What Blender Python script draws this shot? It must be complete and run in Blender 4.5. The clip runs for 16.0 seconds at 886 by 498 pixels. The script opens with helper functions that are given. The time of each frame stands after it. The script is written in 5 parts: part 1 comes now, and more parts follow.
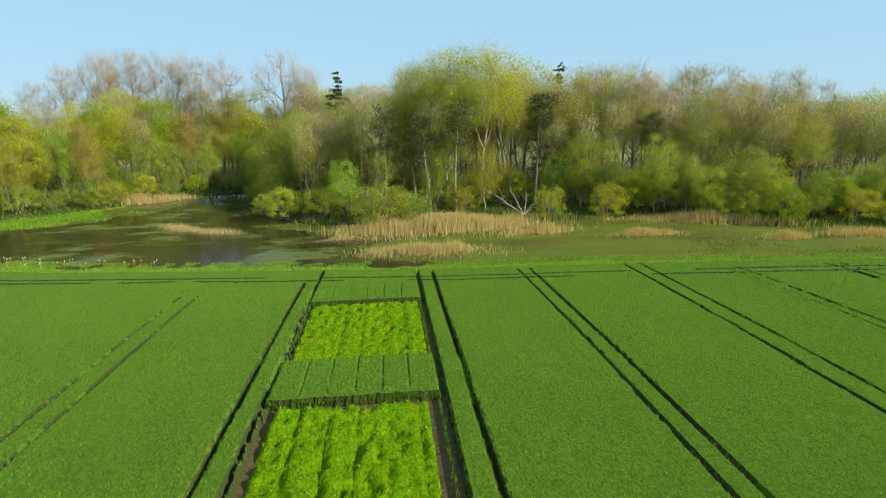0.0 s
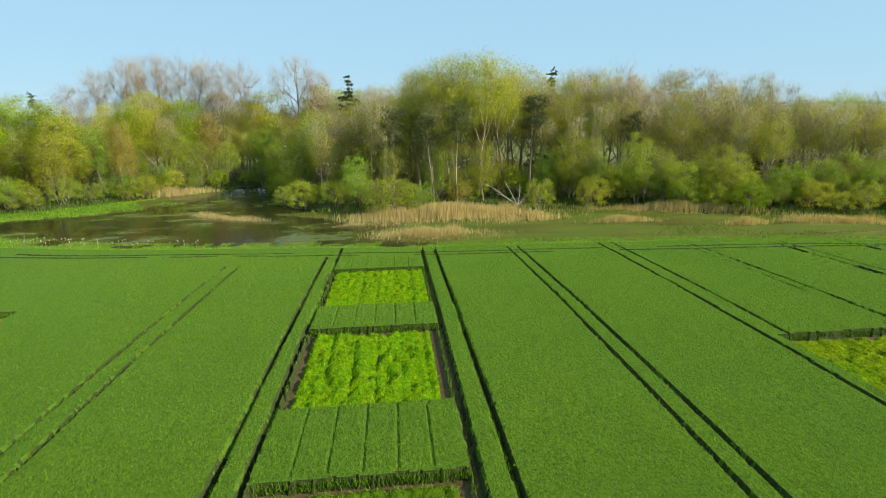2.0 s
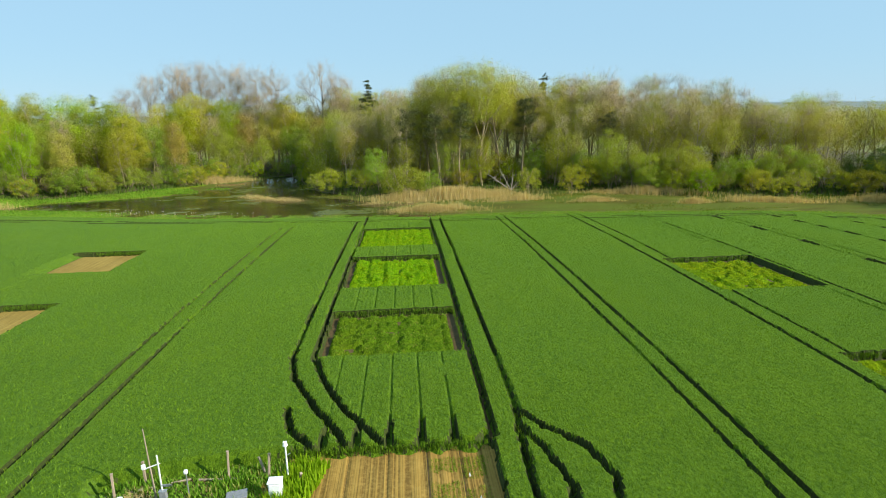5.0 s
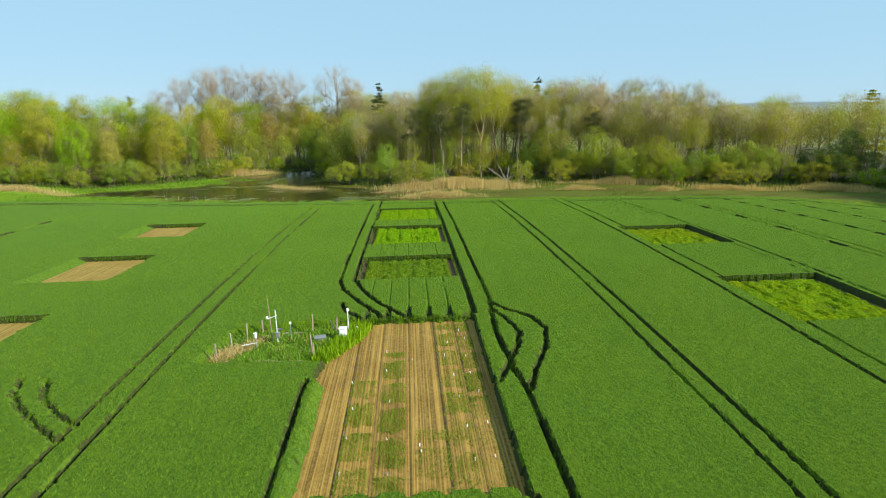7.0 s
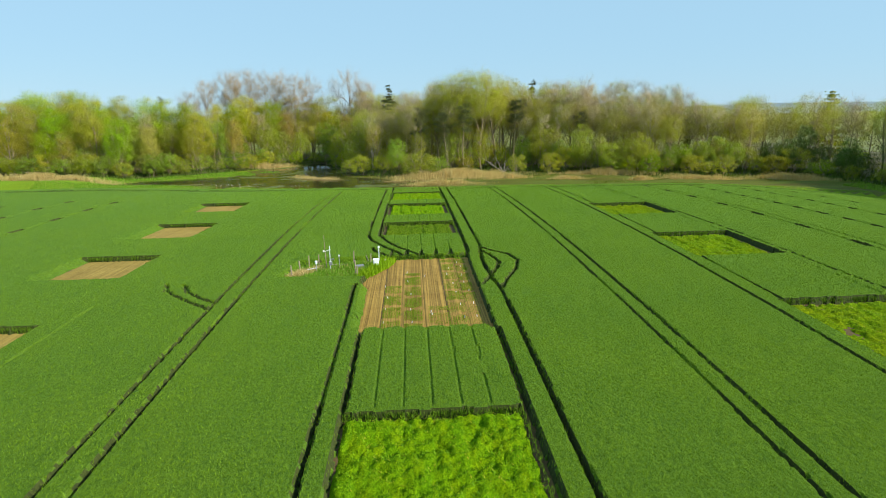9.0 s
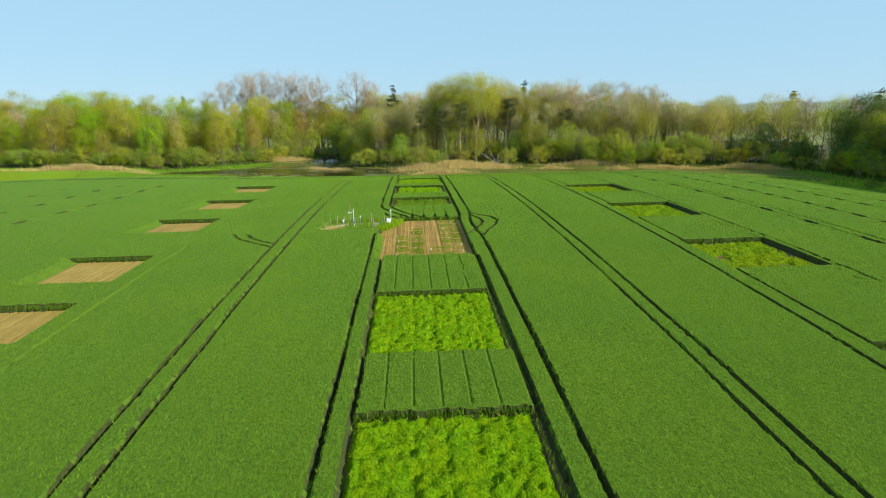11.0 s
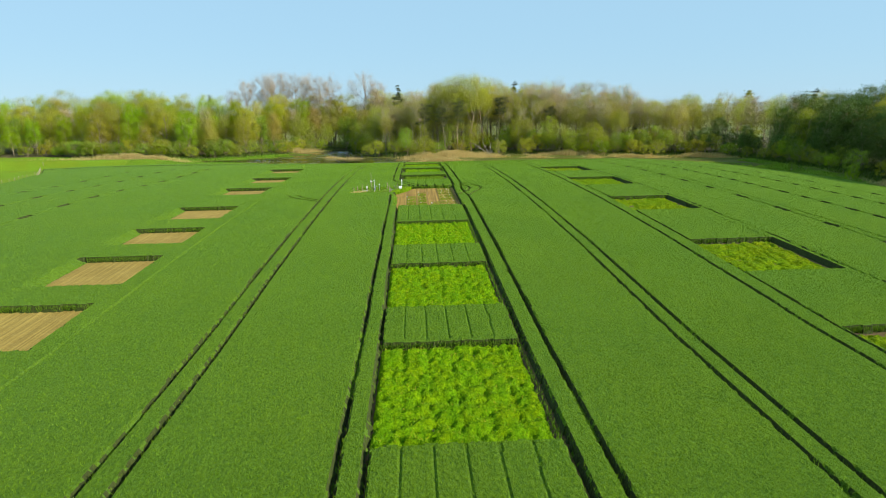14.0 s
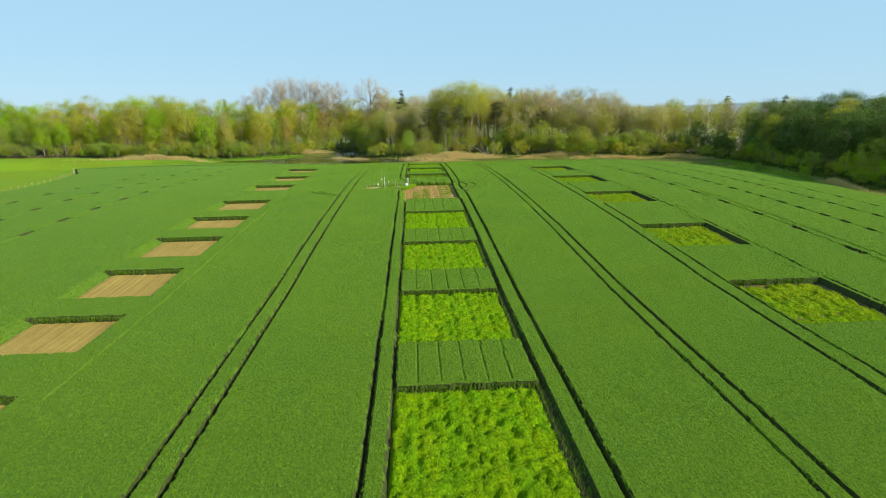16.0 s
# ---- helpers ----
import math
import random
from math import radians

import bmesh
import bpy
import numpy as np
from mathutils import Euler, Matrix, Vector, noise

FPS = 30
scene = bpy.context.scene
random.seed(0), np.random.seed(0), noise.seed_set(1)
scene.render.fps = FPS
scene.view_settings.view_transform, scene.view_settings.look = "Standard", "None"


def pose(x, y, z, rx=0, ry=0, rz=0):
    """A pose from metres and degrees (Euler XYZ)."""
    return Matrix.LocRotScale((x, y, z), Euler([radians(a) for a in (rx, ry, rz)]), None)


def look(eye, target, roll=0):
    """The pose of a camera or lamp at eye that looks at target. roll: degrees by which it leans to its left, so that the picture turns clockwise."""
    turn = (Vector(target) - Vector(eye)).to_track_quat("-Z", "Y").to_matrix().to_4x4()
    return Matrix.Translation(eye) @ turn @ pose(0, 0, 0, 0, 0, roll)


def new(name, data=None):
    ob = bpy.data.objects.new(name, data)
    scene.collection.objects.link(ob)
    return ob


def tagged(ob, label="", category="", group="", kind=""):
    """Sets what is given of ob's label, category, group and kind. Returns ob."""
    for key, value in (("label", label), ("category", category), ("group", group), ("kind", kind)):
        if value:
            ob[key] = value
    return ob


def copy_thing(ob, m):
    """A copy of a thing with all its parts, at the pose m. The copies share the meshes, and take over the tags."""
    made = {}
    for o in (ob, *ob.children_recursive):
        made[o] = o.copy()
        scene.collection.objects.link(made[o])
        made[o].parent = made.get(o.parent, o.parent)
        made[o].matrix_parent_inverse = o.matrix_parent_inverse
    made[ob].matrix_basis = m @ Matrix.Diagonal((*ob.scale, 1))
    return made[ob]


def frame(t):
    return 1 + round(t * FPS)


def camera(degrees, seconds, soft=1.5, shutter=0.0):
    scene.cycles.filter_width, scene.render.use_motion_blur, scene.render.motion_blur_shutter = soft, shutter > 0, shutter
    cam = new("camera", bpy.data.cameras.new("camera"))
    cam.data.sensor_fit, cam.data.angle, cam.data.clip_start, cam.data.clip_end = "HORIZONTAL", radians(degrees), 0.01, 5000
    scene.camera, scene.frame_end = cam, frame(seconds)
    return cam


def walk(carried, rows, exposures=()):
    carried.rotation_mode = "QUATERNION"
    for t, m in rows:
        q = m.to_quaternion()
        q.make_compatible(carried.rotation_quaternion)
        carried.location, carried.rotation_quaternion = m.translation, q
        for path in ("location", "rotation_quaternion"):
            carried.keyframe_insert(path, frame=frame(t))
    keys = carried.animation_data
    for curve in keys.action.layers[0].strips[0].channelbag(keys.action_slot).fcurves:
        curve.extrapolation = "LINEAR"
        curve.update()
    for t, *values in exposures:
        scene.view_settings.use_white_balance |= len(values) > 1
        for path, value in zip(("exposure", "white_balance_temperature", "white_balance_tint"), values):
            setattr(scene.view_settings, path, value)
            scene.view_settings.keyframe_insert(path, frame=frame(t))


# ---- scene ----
cam = camera(77.0, 16.0, soft=1.05)
METRES, EYE, TILT, LEAN, TURN = 149.2, 18.5, 0.0, 0.0, -5.5
ROWS = [
    (0.0, 0.0, 0.0, 0.0, -0.27, -14.24, 1.06),
    (0.5, 0.0009, -0.0195, 0.0013, -0.08, -14.26, 1.07),
    (1.0, 0.0016, -0.0403, 0.0018, 0.07, -14.29, 1.06),
    (1.5, 0.0026, -0.0621, 0.0021, 0.16, -14.28, 1.06),
    (2.0, 0.0037, -0.0853, 0.0021, 0.21, -14.27, 1.07),
    (2.5, 0.0052, -0.11, 0.0026, 0.43, -14.27, 1.09),
    (3.0, 0.0067, -0.1358, 0.0029, 0.8, -14.27, 1.1),
    (3.5, 0.0084, -0.1626, 0.0028, 1.06, -14.28, 1.07),
    (4.0, 0.0104, -0.1905, 0.0028, 1.15, -14.28, 1.06),
    (6.5, 0.0184, -0.3468, 0.0031, 1.68, -14.21, 1.06),
    (7.0, 0.0201, -0.3807, 0.0029, 1.84, -14.22, 1.05),
    (7.5, 0.0216, -0.415, 0.003, 1.96, -14.2, 1.06),
    (8.0, 0.0225, -0.4498, 0.0026, 2.06, -14.21, 1.06),
    (8.5, 0.0238, -0.4846, 0.0017, 2.2, -14.19, 1.05),
    (9.0, 0.0254, -0.5199, 0.0008, 2.25, -14.18, 1.04),
    (11.5, 0.038, -0.6982, -0.0051, 2.38, -14.21, 1.04),
    (12.0, 0.0406, -0.7339, -0.0067, 2.38, -14.23, 1.05),
    (12.5, 0.0428, -0.7693, -0.0085, 2.4, -14.23, 1.04),
    (13.0, 0.0448, -0.8041, -0.0092, 2.42, -14.26, 1.04),
    (13.5, 0.0465, -0.838, -0.009, 2.45, -14.27, 1.02),
    (14.0, 0.0482, -0.8712, -0.0081, 2.45, -14.3, 1.01),
    (14.5, 0.0498, -0.9034, -0.0059, 2.46, -14.32, 1.0),
    (15.0, 0.051, -0.9352, -0.0034, 2.47, -14.33, 1.0),
    (15.5, 0.0524, -0.9664, 0.0003, 2.48, -14.31, 1.0),
    (16.0, 0.0537, -0.9975, 0.0049, 2.5, -14.3, 1.0),
]
walk(cam, [(t, pose(0, 0, EYE, TILT, LEAN, TURN) @ pose(METRES * x, METRES * y, METRES * z, 90 + pitch, roll, yaw)) for t, x, y, z, yaw, pitch, roll in ROWS])

# ---- world, sun, exposure ----
SUN_EL, SUN_AZ = 29.0, 117.0          # degrees; azimuth clockwise from +y
scene.view_settings.exposure = 0.45
world = bpy.data.worlds.new("sky")
scene.world = world
world.use_nodes = True
wn = world.node_tree.nodes
sky = wn.new("ShaderNodeTexSky")
sky.sky_type, sky.sun_disc = "NISHITA", False
sky.sun_elevation, sky.sun_rotation = radians(SUN_EL), radians(SUN_AZ)
sky.air_density, sky.dust_density, sky.ozone_density = 1.0, 0.0, 3.0
wn["Background"].inputs["Strength"].default_value = 0.106
tint = wn.new("ShaderNodeMix")
tint.data_type = "RGBA"                                   # thin high haze over the clear sky
tint.inputs[0].default_value, tint.inputs[7].default_value = 0.88, (2.85, 4.75, 6.2, 1)
world.node_tree.links.new(sky.outputs[0], tint.inputs[6])
world.node_tree.links.new(tint.outputs[2], wn["Background"].inputs[0])
sun = new("sun", bpy.data.lights.new("sun", "SUN"))
sun.data.energy, sun.data.angle, sun.data.color = 5.5, radians(0.53), (1.0, 0.93, 0.82)
sx, sy = math.sin(radians(SUN_AZ)), math.cos(radians(SUN_AZ))
sun.matrix_world = look((sx * 300, sy * 300, 300 * math.tan(radians(SUN_EL))), (0, 0, 0))


# ---- materials ----
def material(name):
    m = bpy.data.materials.new(name)
    m.use_nodes = True
    nt = m.node_tree
    return m, nt, nt.nodes["Principled BSDF"]


def add(nt, kind, **values):
    n = nt.nodes.new(kind)
    for key, value in values.items():
        n.inputs[key.replace("_", " ")].default_value = value
    return n


def noise_at(nt, scale, detail=4.0, rough=0.6, stretch=None):
    """Noise in world metres."""
    pos = nt.nodes.new("ShaderNodeNewGeometry").outputs["Position"]
    if stretch:
        mp = nt.nodes.new("ShaderNodeMapping")
        mp.inputs["Scale"].default_value = stretch
        nt.links.new(pos, mp.inputs["Vector"])
        pos = mp.outputs[0]
    n = add(nt, "ShaderNodeTexNoise", Scale=scale, Detail=detail, Roughness=rough)
    nt.links.new(pos, n.inputs["Vector"])
    return n.outputs["Fac"]


def ramp(nt, fac, stops):
    r = nt.nodes.new("ShaderNodeValToRGB")
    el = r.color_ramp.elements
    while len(el) < len(stops):
        el.new(0.5)
    for e, (at, c) in zip(el, stops):
        e.position, e.color = at, (*c, 1)
    nt.links.new(fac, r.inputs[0])
    return r.outputs[0]


def mixed(nt, fac, a, b, blend="MIX"):
    n = nt.nodes.new("ShaderNodeMix")
    n.data_type, n.blend_type = "RGBA", blend
    for value, socket in ((fac, n.inputs[0]), (a, n.inputs[6]), (b, n.inputs[7])):
        if isinstance(value, (int, float)):
            socket.default_value = value
        elif isinstance(value, tuple):
            socket.default_value = (*value, 1)
        else:
            nt.links.new(value, socket)
    return n.outputs[2]


def bumped(nt, bsdf, fac, strength, distance):
    b = add(nt, "ShaderNodeBump", Strength=strength, Distance=distance)
    nt.links.new(fac, b.inputs["Height"])
    nt.links.new(b.outputs[0], bsdf.inputs["Normal"])


def plain(name, a, b, scale=6.0, rough=0.8, metal=0.0, bump=0.3, distance=0.01, stretch=None, spec=0.3):
    m, nt, p = material(name)
    f = noise_at(nt, scale, 5, 0.65, stretch)
    nt.links.new(ramp(nt, f, [(0.3, a), (0.7, b)]), p.inputs["Base Color"])
    p.inputs["Roughness"].default_value, p.inputs["Metallic"].default_value = rough, metal
    p.inputs["Specular IOR Level"].default_value = spec
    bumped(nt, p, f, bump, distance)
    return m


def leafy(name, a, b, glow=0.35, per_object=0.25, dry=None, rough=0.55, patch=0.0):
    """Thin leaves: colours a to b leaf by leaf, a shift from plant to plant, light shining through."""
    m, nt, p = material(name)
    geo = nt.nodes.new("ShaderNodeNewGeometry")
    stops = [(0.0, a), (1.0, b)] if dry is None else [(0.0, a), (0.85, b), (1.0, dry)]
    col = ramp(nt, geo.outputs["Random Per Island"], stops)
    if patch:
        f = noise_at(nt, patch, 3, 0.5)
        col = mixed(nt, ramp(nt, f, [(0.35, (0, 0, 0)), (0.65, (1, 1, 1))]), col, mixed(nt, 1.0, col, (0.72, 0.78, 0.7), "MULTIPLY"))
    info = nt.nodes.new("ShaderNodeObjectInfo")
    hsv = nt.nodes.new("ShaderNodeHueSaturation")
    for socket, lo, hi in (("Hue", 0.5 - 0.06 * per_object, 0.5 + 0.09 * per_object), ("Value", 1 - 0.75 * per_object, 1 + 0.75 * per_object)):
        mr = add(nt, "ShaderNodeMapRange")
        mr.inputs[3].default_value, mr.inputs[4].default_value = lo, hi
        if socket == "Hue":
            nt.links.new(info.outputs["Random"], mr.inputs[0])
        else:
            w = nt.nodes.new("ShaderNodeMath")
            w.operation = "FRACT"
            k = nt.nodes.new("ShaderNodeMath")
            k.operation, k.inputs[1].default_value = "MULTIPLY", 7.31
            nt.links.new(info.outputs["Random"], k.inputs[0])
            nt.links.new(k.outputs[0], w.inputs[0])
            nt.links.new(w.outputs[0], mr.inputs[0])
        nt.links.new(mr.outputs[0], hsv.inputs[socket])
    nt.links.new(col, hsv.inputs["Color"])
    nt.links.new(hsv.outputs[0], p.inputs["Base Color"])
    p.inputs["Roughness"].default_value = rough
    p.inputs["Specular IOR Level"].default_value = 0.12
    tr = nt.nodes.new("ShaderNodeBsdfTranslucent")
    nt.links.new(mixed(nt, 1.0, hsv.outputs[0], (1.25, 1.15, 0.5), "MULTIPLY"), tr.inputs[0])
    mx = nt.nodes.new("ShaderNodeMixShader")
    mx.inputs[0].default_value = glow
    nt.links.new(p.outputs[0], mx.inputs[1])
    nt.links.new(tr.outputs[0], mx.inputs[2])
    nt.links.new(mx.outputs[0], nt.nodes["Material Output"].inputs[0])
    return m


def canopy_material(name, dark, light, tint, grain=(1.7, 1.0, 1.3), sheen=0.0, mottle=(0.72, 0.8, 0.78), share=0.45):
    """The closed top of a standing crop: leaf-tip grain, drill rows and broad growth patches."""
    m, nt, p = material(name)
    fine = noise_at(nt, 3.2, 6, 0.72, grain)
    broad = noise_at(nt, 0.06, 4, 0.55)
    mid = noise_at(nt, 0.7, 4, 0.6, (1.6, 0.5, 1.0))
    c = ramp(nt, fine, [(0.34, dark), (0.66, light)])
    c = mixed(nt, ramp(nt, mid, [(0.4, (0, 0, 0)), (0.62, (share, share, share))]), c, mixed(nt, 1.0, c, mottle, "MULTIPLY"))
    c = mixed(nt, ramp(nt, broad, [(0.42, (0, 0, 0)), (0.6, (1, 1, 1))]), c, mixed(nt, 1.0, c, tint, "MULTIPLY"))
    nt.links.new(c, p.inputs["Base Color"])
    p.inputs["Roughness"].default_value, p.inputs["Specular IOR Level"].default_value = 0.9, 0.015
    p.inputs["Sheen Weight"].default_value, p.inputs["Sheen Roughness"].default_value = sheen, 0.5
    p.inputs["Sheen Tint"].default_value = (0.46, 0.85, 0.30, 1)
    bumped(nt, p, fine, 1.0, 0.3)
    return m


wheat_top = canopy_material("wheat_canopy", (0.043, 0.088, 0.003), (0.114, 0.206, 0.009), (1.08, 1.03, 0.8), sheen=0.14)
# brownish stalk colour, darkened to hold the shade on the crop's cut sides
shaded_stalk = plain("wheat_stalks", (0.016, 0.024, 0.003), (0.050, 0.068, 0.008), 9.0, 0.9, bump=0.8, distance=0.05, stretch=(1, 1, 0.2))
wheat_leaf = leafy("wheat_leaf", (0.124, 0.240, 0.008), (0.195, 0.335, 0.016), 0.10, 0.0, rough=0.45, patch=0.08)
# darker copy of wheat_leaf, carrying the shade of the cut faces in its colour
shaded_edge = leafy("shaded_edge_leaf", (0.060, 0.130, 0.006), (0.130, 0.235, 0.012), 0.2, 0.0)
lime_top = canopy_material("young_crop_canopy", (0.052, 0.138, 0.002), (0.172, 0.335, 0.005), (1.0, 1.04, 0.9), (1.3, 1.0, 1.0), mottle=(1.38, 1.02, 0.7), share=0.8)
thin_top = canopy_material("thin_crop_canopy", (0.044, 0.100, 0.003), (0.165, 0.300, 0.006), (1.2, 0.98, 0.9), (1.3, 1.0, 1.0), mottle=(1.25, 0.98, 0.7), share=0.7)
dull_top = canopy_material("dull_crop_canopy", (0.044, 0.090, 0.004), (0.125, 0.225, 0.009), (1.15, 0.95, 0.9), (1.3, 1.0, 1.0))
lime_leaf = leafy("young_crop_leaf", (0.115, 0.26, 0.003), (0.205, 0.37, 0.006), 0.4, 0.1, dry=(0.42, 0.38, 0.03))
pale_leaf = leafy("sparse_crop_leaf", (0.105, 0.215, 0.006), (0.215, 0.335, 0.014), 0.4, 0.1, dry=(0.40, 0.34, 0.08))
bramble_leaf = leafy("lush_weed_leaf", (0.17, 0.30, 0.008), (0.28, 0.42, 0.014), 0.4, 0.1)
dull_leaf = leafy("dull_crop_leaf", (0.095, 0.180, 0.008), (0.175, 0.275, 0.016), 0.35, 0.1, dry=(0.30, 0.24, 0.07))
weed_leaf = leafy("weed_leaf", (0.10, 0.22, 0.015), (0.22, 0.36, 0.03), 0.4, 0.15)
grass_leaf = leafy("grass_leaf", (0.10, 0.24, 0.018), (0.22, 0.38, 0.035), 0.4, 0.0, dry=(0.42, 0.36, 0.14))
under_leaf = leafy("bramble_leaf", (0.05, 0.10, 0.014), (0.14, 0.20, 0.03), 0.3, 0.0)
marsh_leaf = leafy("marsh_leaf", (0.092, 0.128, 0.012), (0.155, 0.190, 0.022), 0.35, 0.0, dry=(0.34, 0.27, 0.09))
reed_leaf = leafy("dry_reed", (0.40, 0.30, 0.12), (0.60, 0.49, 0.23), 0.35, 0.0, dry=(0.36, 0.38, 0.10))
soil_mat = plain("field_soil", (0.055, 0.036, 0.013), (0.125, 0.083, 0.028), 3.0, 0.95, bump=0.8, distance=0.05)
bark = plain("grey_brown_bark", (0.21, 0.160, 0.095), (0.40, 0.320, 0.20), 5.0, 0.9, stretch=(1, 1, 0.25))
pale_bark = plain("pale_bark", (0.26, 0.21, 0.13), (0.47, 0.40, 0.27), 5.0, 0.9, stretch=(1, 1, 0.25))
dead_wood = plain("dead_wood", (0.24, 0.20, 0.16), (0.42, 0.37, 0.30), 5.0, 0.9, stretch=(1, 1, 0.25))
spring_leaf = leafy("spring_leaf", (0.325, 0.350, 0.028), (0.425, 0.440, 0.040), 0.5, 0.32)
willow_leaf = leafy("willow_leaf", (0.225, 0.295, 0.026), (0.310, 0.375, 0.042), 0.45, 0.32)
bright_leaf = leafy("bright_leaf", (0.250, 0.345, 0.008), (0.340, 0.425, 0.012), 0.5, 0.32)
deep_leaf = leafy("deep_wood_leaf", (0.22, 0.232, 0.030), (0.30, 0.305, 0.042), 0.5, 0.0)
# leaf green darkened to hold the shade on the right-hand wood
shaded_leaf = leafy("shaded_leaf", (0.075, 0.130, 0.020), (0.130, 0.185, 0.032), 0.25, 0.25)
dark_leaf = leafy("ivy_leaf", (0.03, 0.065, 0.015), (0.075, 0.115, 0.03), 0.15, 0.3)
needle = leafy("conifer_needles", (0.050, 0.062, 0.020), (0.092, 0.105, 0.032), 0.2, 0.3)
bud = leafy("reddish_buds", (0.19, 0.145, 0.075), (0.29, 0.22, 0.12), 0.3, 0.3)
tan_leaf = leafy("tan_young_leaf", (0.305, 0.270, 0.050), (0.400, 0.350, 0.072), 0.45, 0.32)


def soil_rows(name, a, b, straw):
    m, nt, p = material(name)
    rows = noise_at(nt, 1.0, 2, 0.5, (8.5, 0.06, 1.0))
    fine = noise_at(nt, 5.0, 6, 0.7)
    broad = noise_at(nt, 0.35, 3, 0.5)
    c = ramp(nt, rows, [(0.40, a), (0.60, b)])
    c = mixed(nt, ramp(nt, fine, [(0.45, (0, 0, 0)), (0.7, (0.6, 0.6, 0.6))]), c, straw)
    c = mixed(nt, ramp(nt, broad, [(0.4, (0, 0, 0)), (0.65, (0.7, 0.7, 0.7))]), c, mixed(nt, 1.0, c, (0.8, 0.76, 0.7), "MULTIPLY"))
    nt.links.new(c, p.inputs["Base Color"])
    p.inputs["Roughness"].default_value, p.inputs["Specular IOR Level"].default_value = 0.95, 0.2
    bumped(nt, p, rows, 0.7, 0.06)
    return m


seedling_leaf = leafy("seedling_leaf", (0.15, 0.225, 0.014), (0.25, 0.32, 0.028), 0.3, 0.0)
tilled = soil_rows("tilled_soil", (0.150, 0.090, 0.018), (0.330, 0.208, 0.044), (0.400, 0.272, 0.072))
stubble = soil_rows("stubble_soil", (0.205, 0.138, 0.026), (0.315, 0.220, 0.046), (0.39, 0.300, 0.085))


def turf_material():
    m, nt, p = material("meadow_turf")
    fine, broad = noise_at(nt, 4.0, 6, 0.7), noise_at(nt, 0.08, 4, 0.6)
    c = ramp(nt, fine, [(0.35, (0.095, 0.18, 0.010)), (0.65, (0.18, 0.29, 0.018))])
    c = mixed(nt, ramp(nt, broad, [(0.4, (0, 0, 0)), (0.65, (0.8, 0.8, 0.8))]), c, mixed(nt, 1.0, c, (1.1, 0.85, 0.8), "MULTIPLY"))
    nt.links.new(c, p.inputs["Base Color"])
    p.inputs["Roughness"].default_value, p.inputs["Specular IOR Level"].default_value = 0.95, 0.05
    bumped(nt, p, fine, 0.8, 0.1)
    return m


turf = turf_material()


def marsh_material():
    """Wet mat of scum, moss and dead stems in long streaks."""
    m, nt, p = material("marsh_mat")
    streak = noise_at(nt, 0.16, 5, 0.6, (0.35, 1.3, 1.0))
    patch_ = noise_at(nt, 0.07, 3, 0.5, (0.5, 1.6, 1.0))
    fine = noise_at(nt, 3.0, 5, 0.7)
    c = ramp(nt, streak, [(0.30, (0.055, 0.055, 0.009)), (0.45, (0.100, 0.092, 0.013)), (0.58, (0.100, 0.130, 0.013)), (0.72, (0.205, 0.165, 0.050))])
    c = mixed(nt, ramp(nt, patch_, [(0.42, (0, 0, 0)), (0.6, (0.75, 0.75, 0.75))]), c, (0.092, 0.125, 0.012))
    c = mixed(nt, ramp(nt, fine, [(0.35, (0.5, 0.5, 0.5)), (0.6, (0, 0, 0))]), c, mixed(nt, 1.0, c, (0.62, 0.62, 0.6), "MULTIPLY"))
    nt.links.new(c, p.inputs["Base Color"])
    p.inputs["Roughness"].default_value, p.inputs["Specular IOR Level"].default_value = 0.7, 0.12
    bumped(nt, p, fine, 0.5, 0.08)
    return m


marsh = marsh_material()
litter = plain("wood_floor", (0.05, 0.045, 0.02), (0.12, 0.10, 0.04), 0.9, 0.95, bump=0.8, distance=0.2)
far_wood = plain("far_woodland", (0.10, 0.12, 0.03), (0.19, 0.20, 0.05), 0.06, 0.95)

# distant hills with the blue of aerial haze mixed into the base colour
hazy_hill = plain("hazy_hills", (0.13, 0.18, 0.20), (0.17, 0.22, 0.23), 0.01, 0.95)


def water_material():
    m, nt, p = material("pond_water")
    scum = noise_at(nt, 0.16, 5, 0.6, (0.45, 1.0, 1.0))
    ripple = noise_at(nt, 2.5, 3, 0.5, (0.5, 1.3, 1.0))
    film = ramp(nt, scum, [(0.52, (0, 0, 0)), (0.64, (0.9, 0.9, 0.9))])
    nt.links.new(mixed(nt, film, (0.018, 0.017, 0.008), (0.095, 0.115, 0.018)), p.inputs["Base Color"])
    nt.links.new(ramp(nt, scum, [(0.52, (0.03, 0.03, 0.03)), (0.66, (0.4, 0.4, 0.4))]), p.inputs["Roughness"])
    p.inputs["IOR"].default_value = 1.33
    bumped(nt, p, ripple, 0.2, 0.04)
    return m


water_mat = water_material()
white_paint = plain("white_paint", (0.70, 0.71, 0.72), (0.82, 0.82, 0.82), 9.0, 0.5, bump=0.1)
grey_metal = plain("grey_metal", (0.34, 0.35, 0.36), (0.48, 0.49, 0.50), 9.0, 0.45, 0.7, bump=0.1)
grey_box = plain("grey_plastic", (0.16, 0.17, 0.18), (0.24, 0.25, 0.26), 9.0, 0.6, bump=0.1)
old_wood = plain("weathered_wood", (0.22, 0.17, 0.12), (0.40, 0.32, 0.23), 7.0, 0.9, stretch=(1, 1, 0.2))
cream_fluff = plain("cream_fluff", (0.42, 0.40, 0.30), (0.62, 0.58, 0.46), 9.0, 0.95)


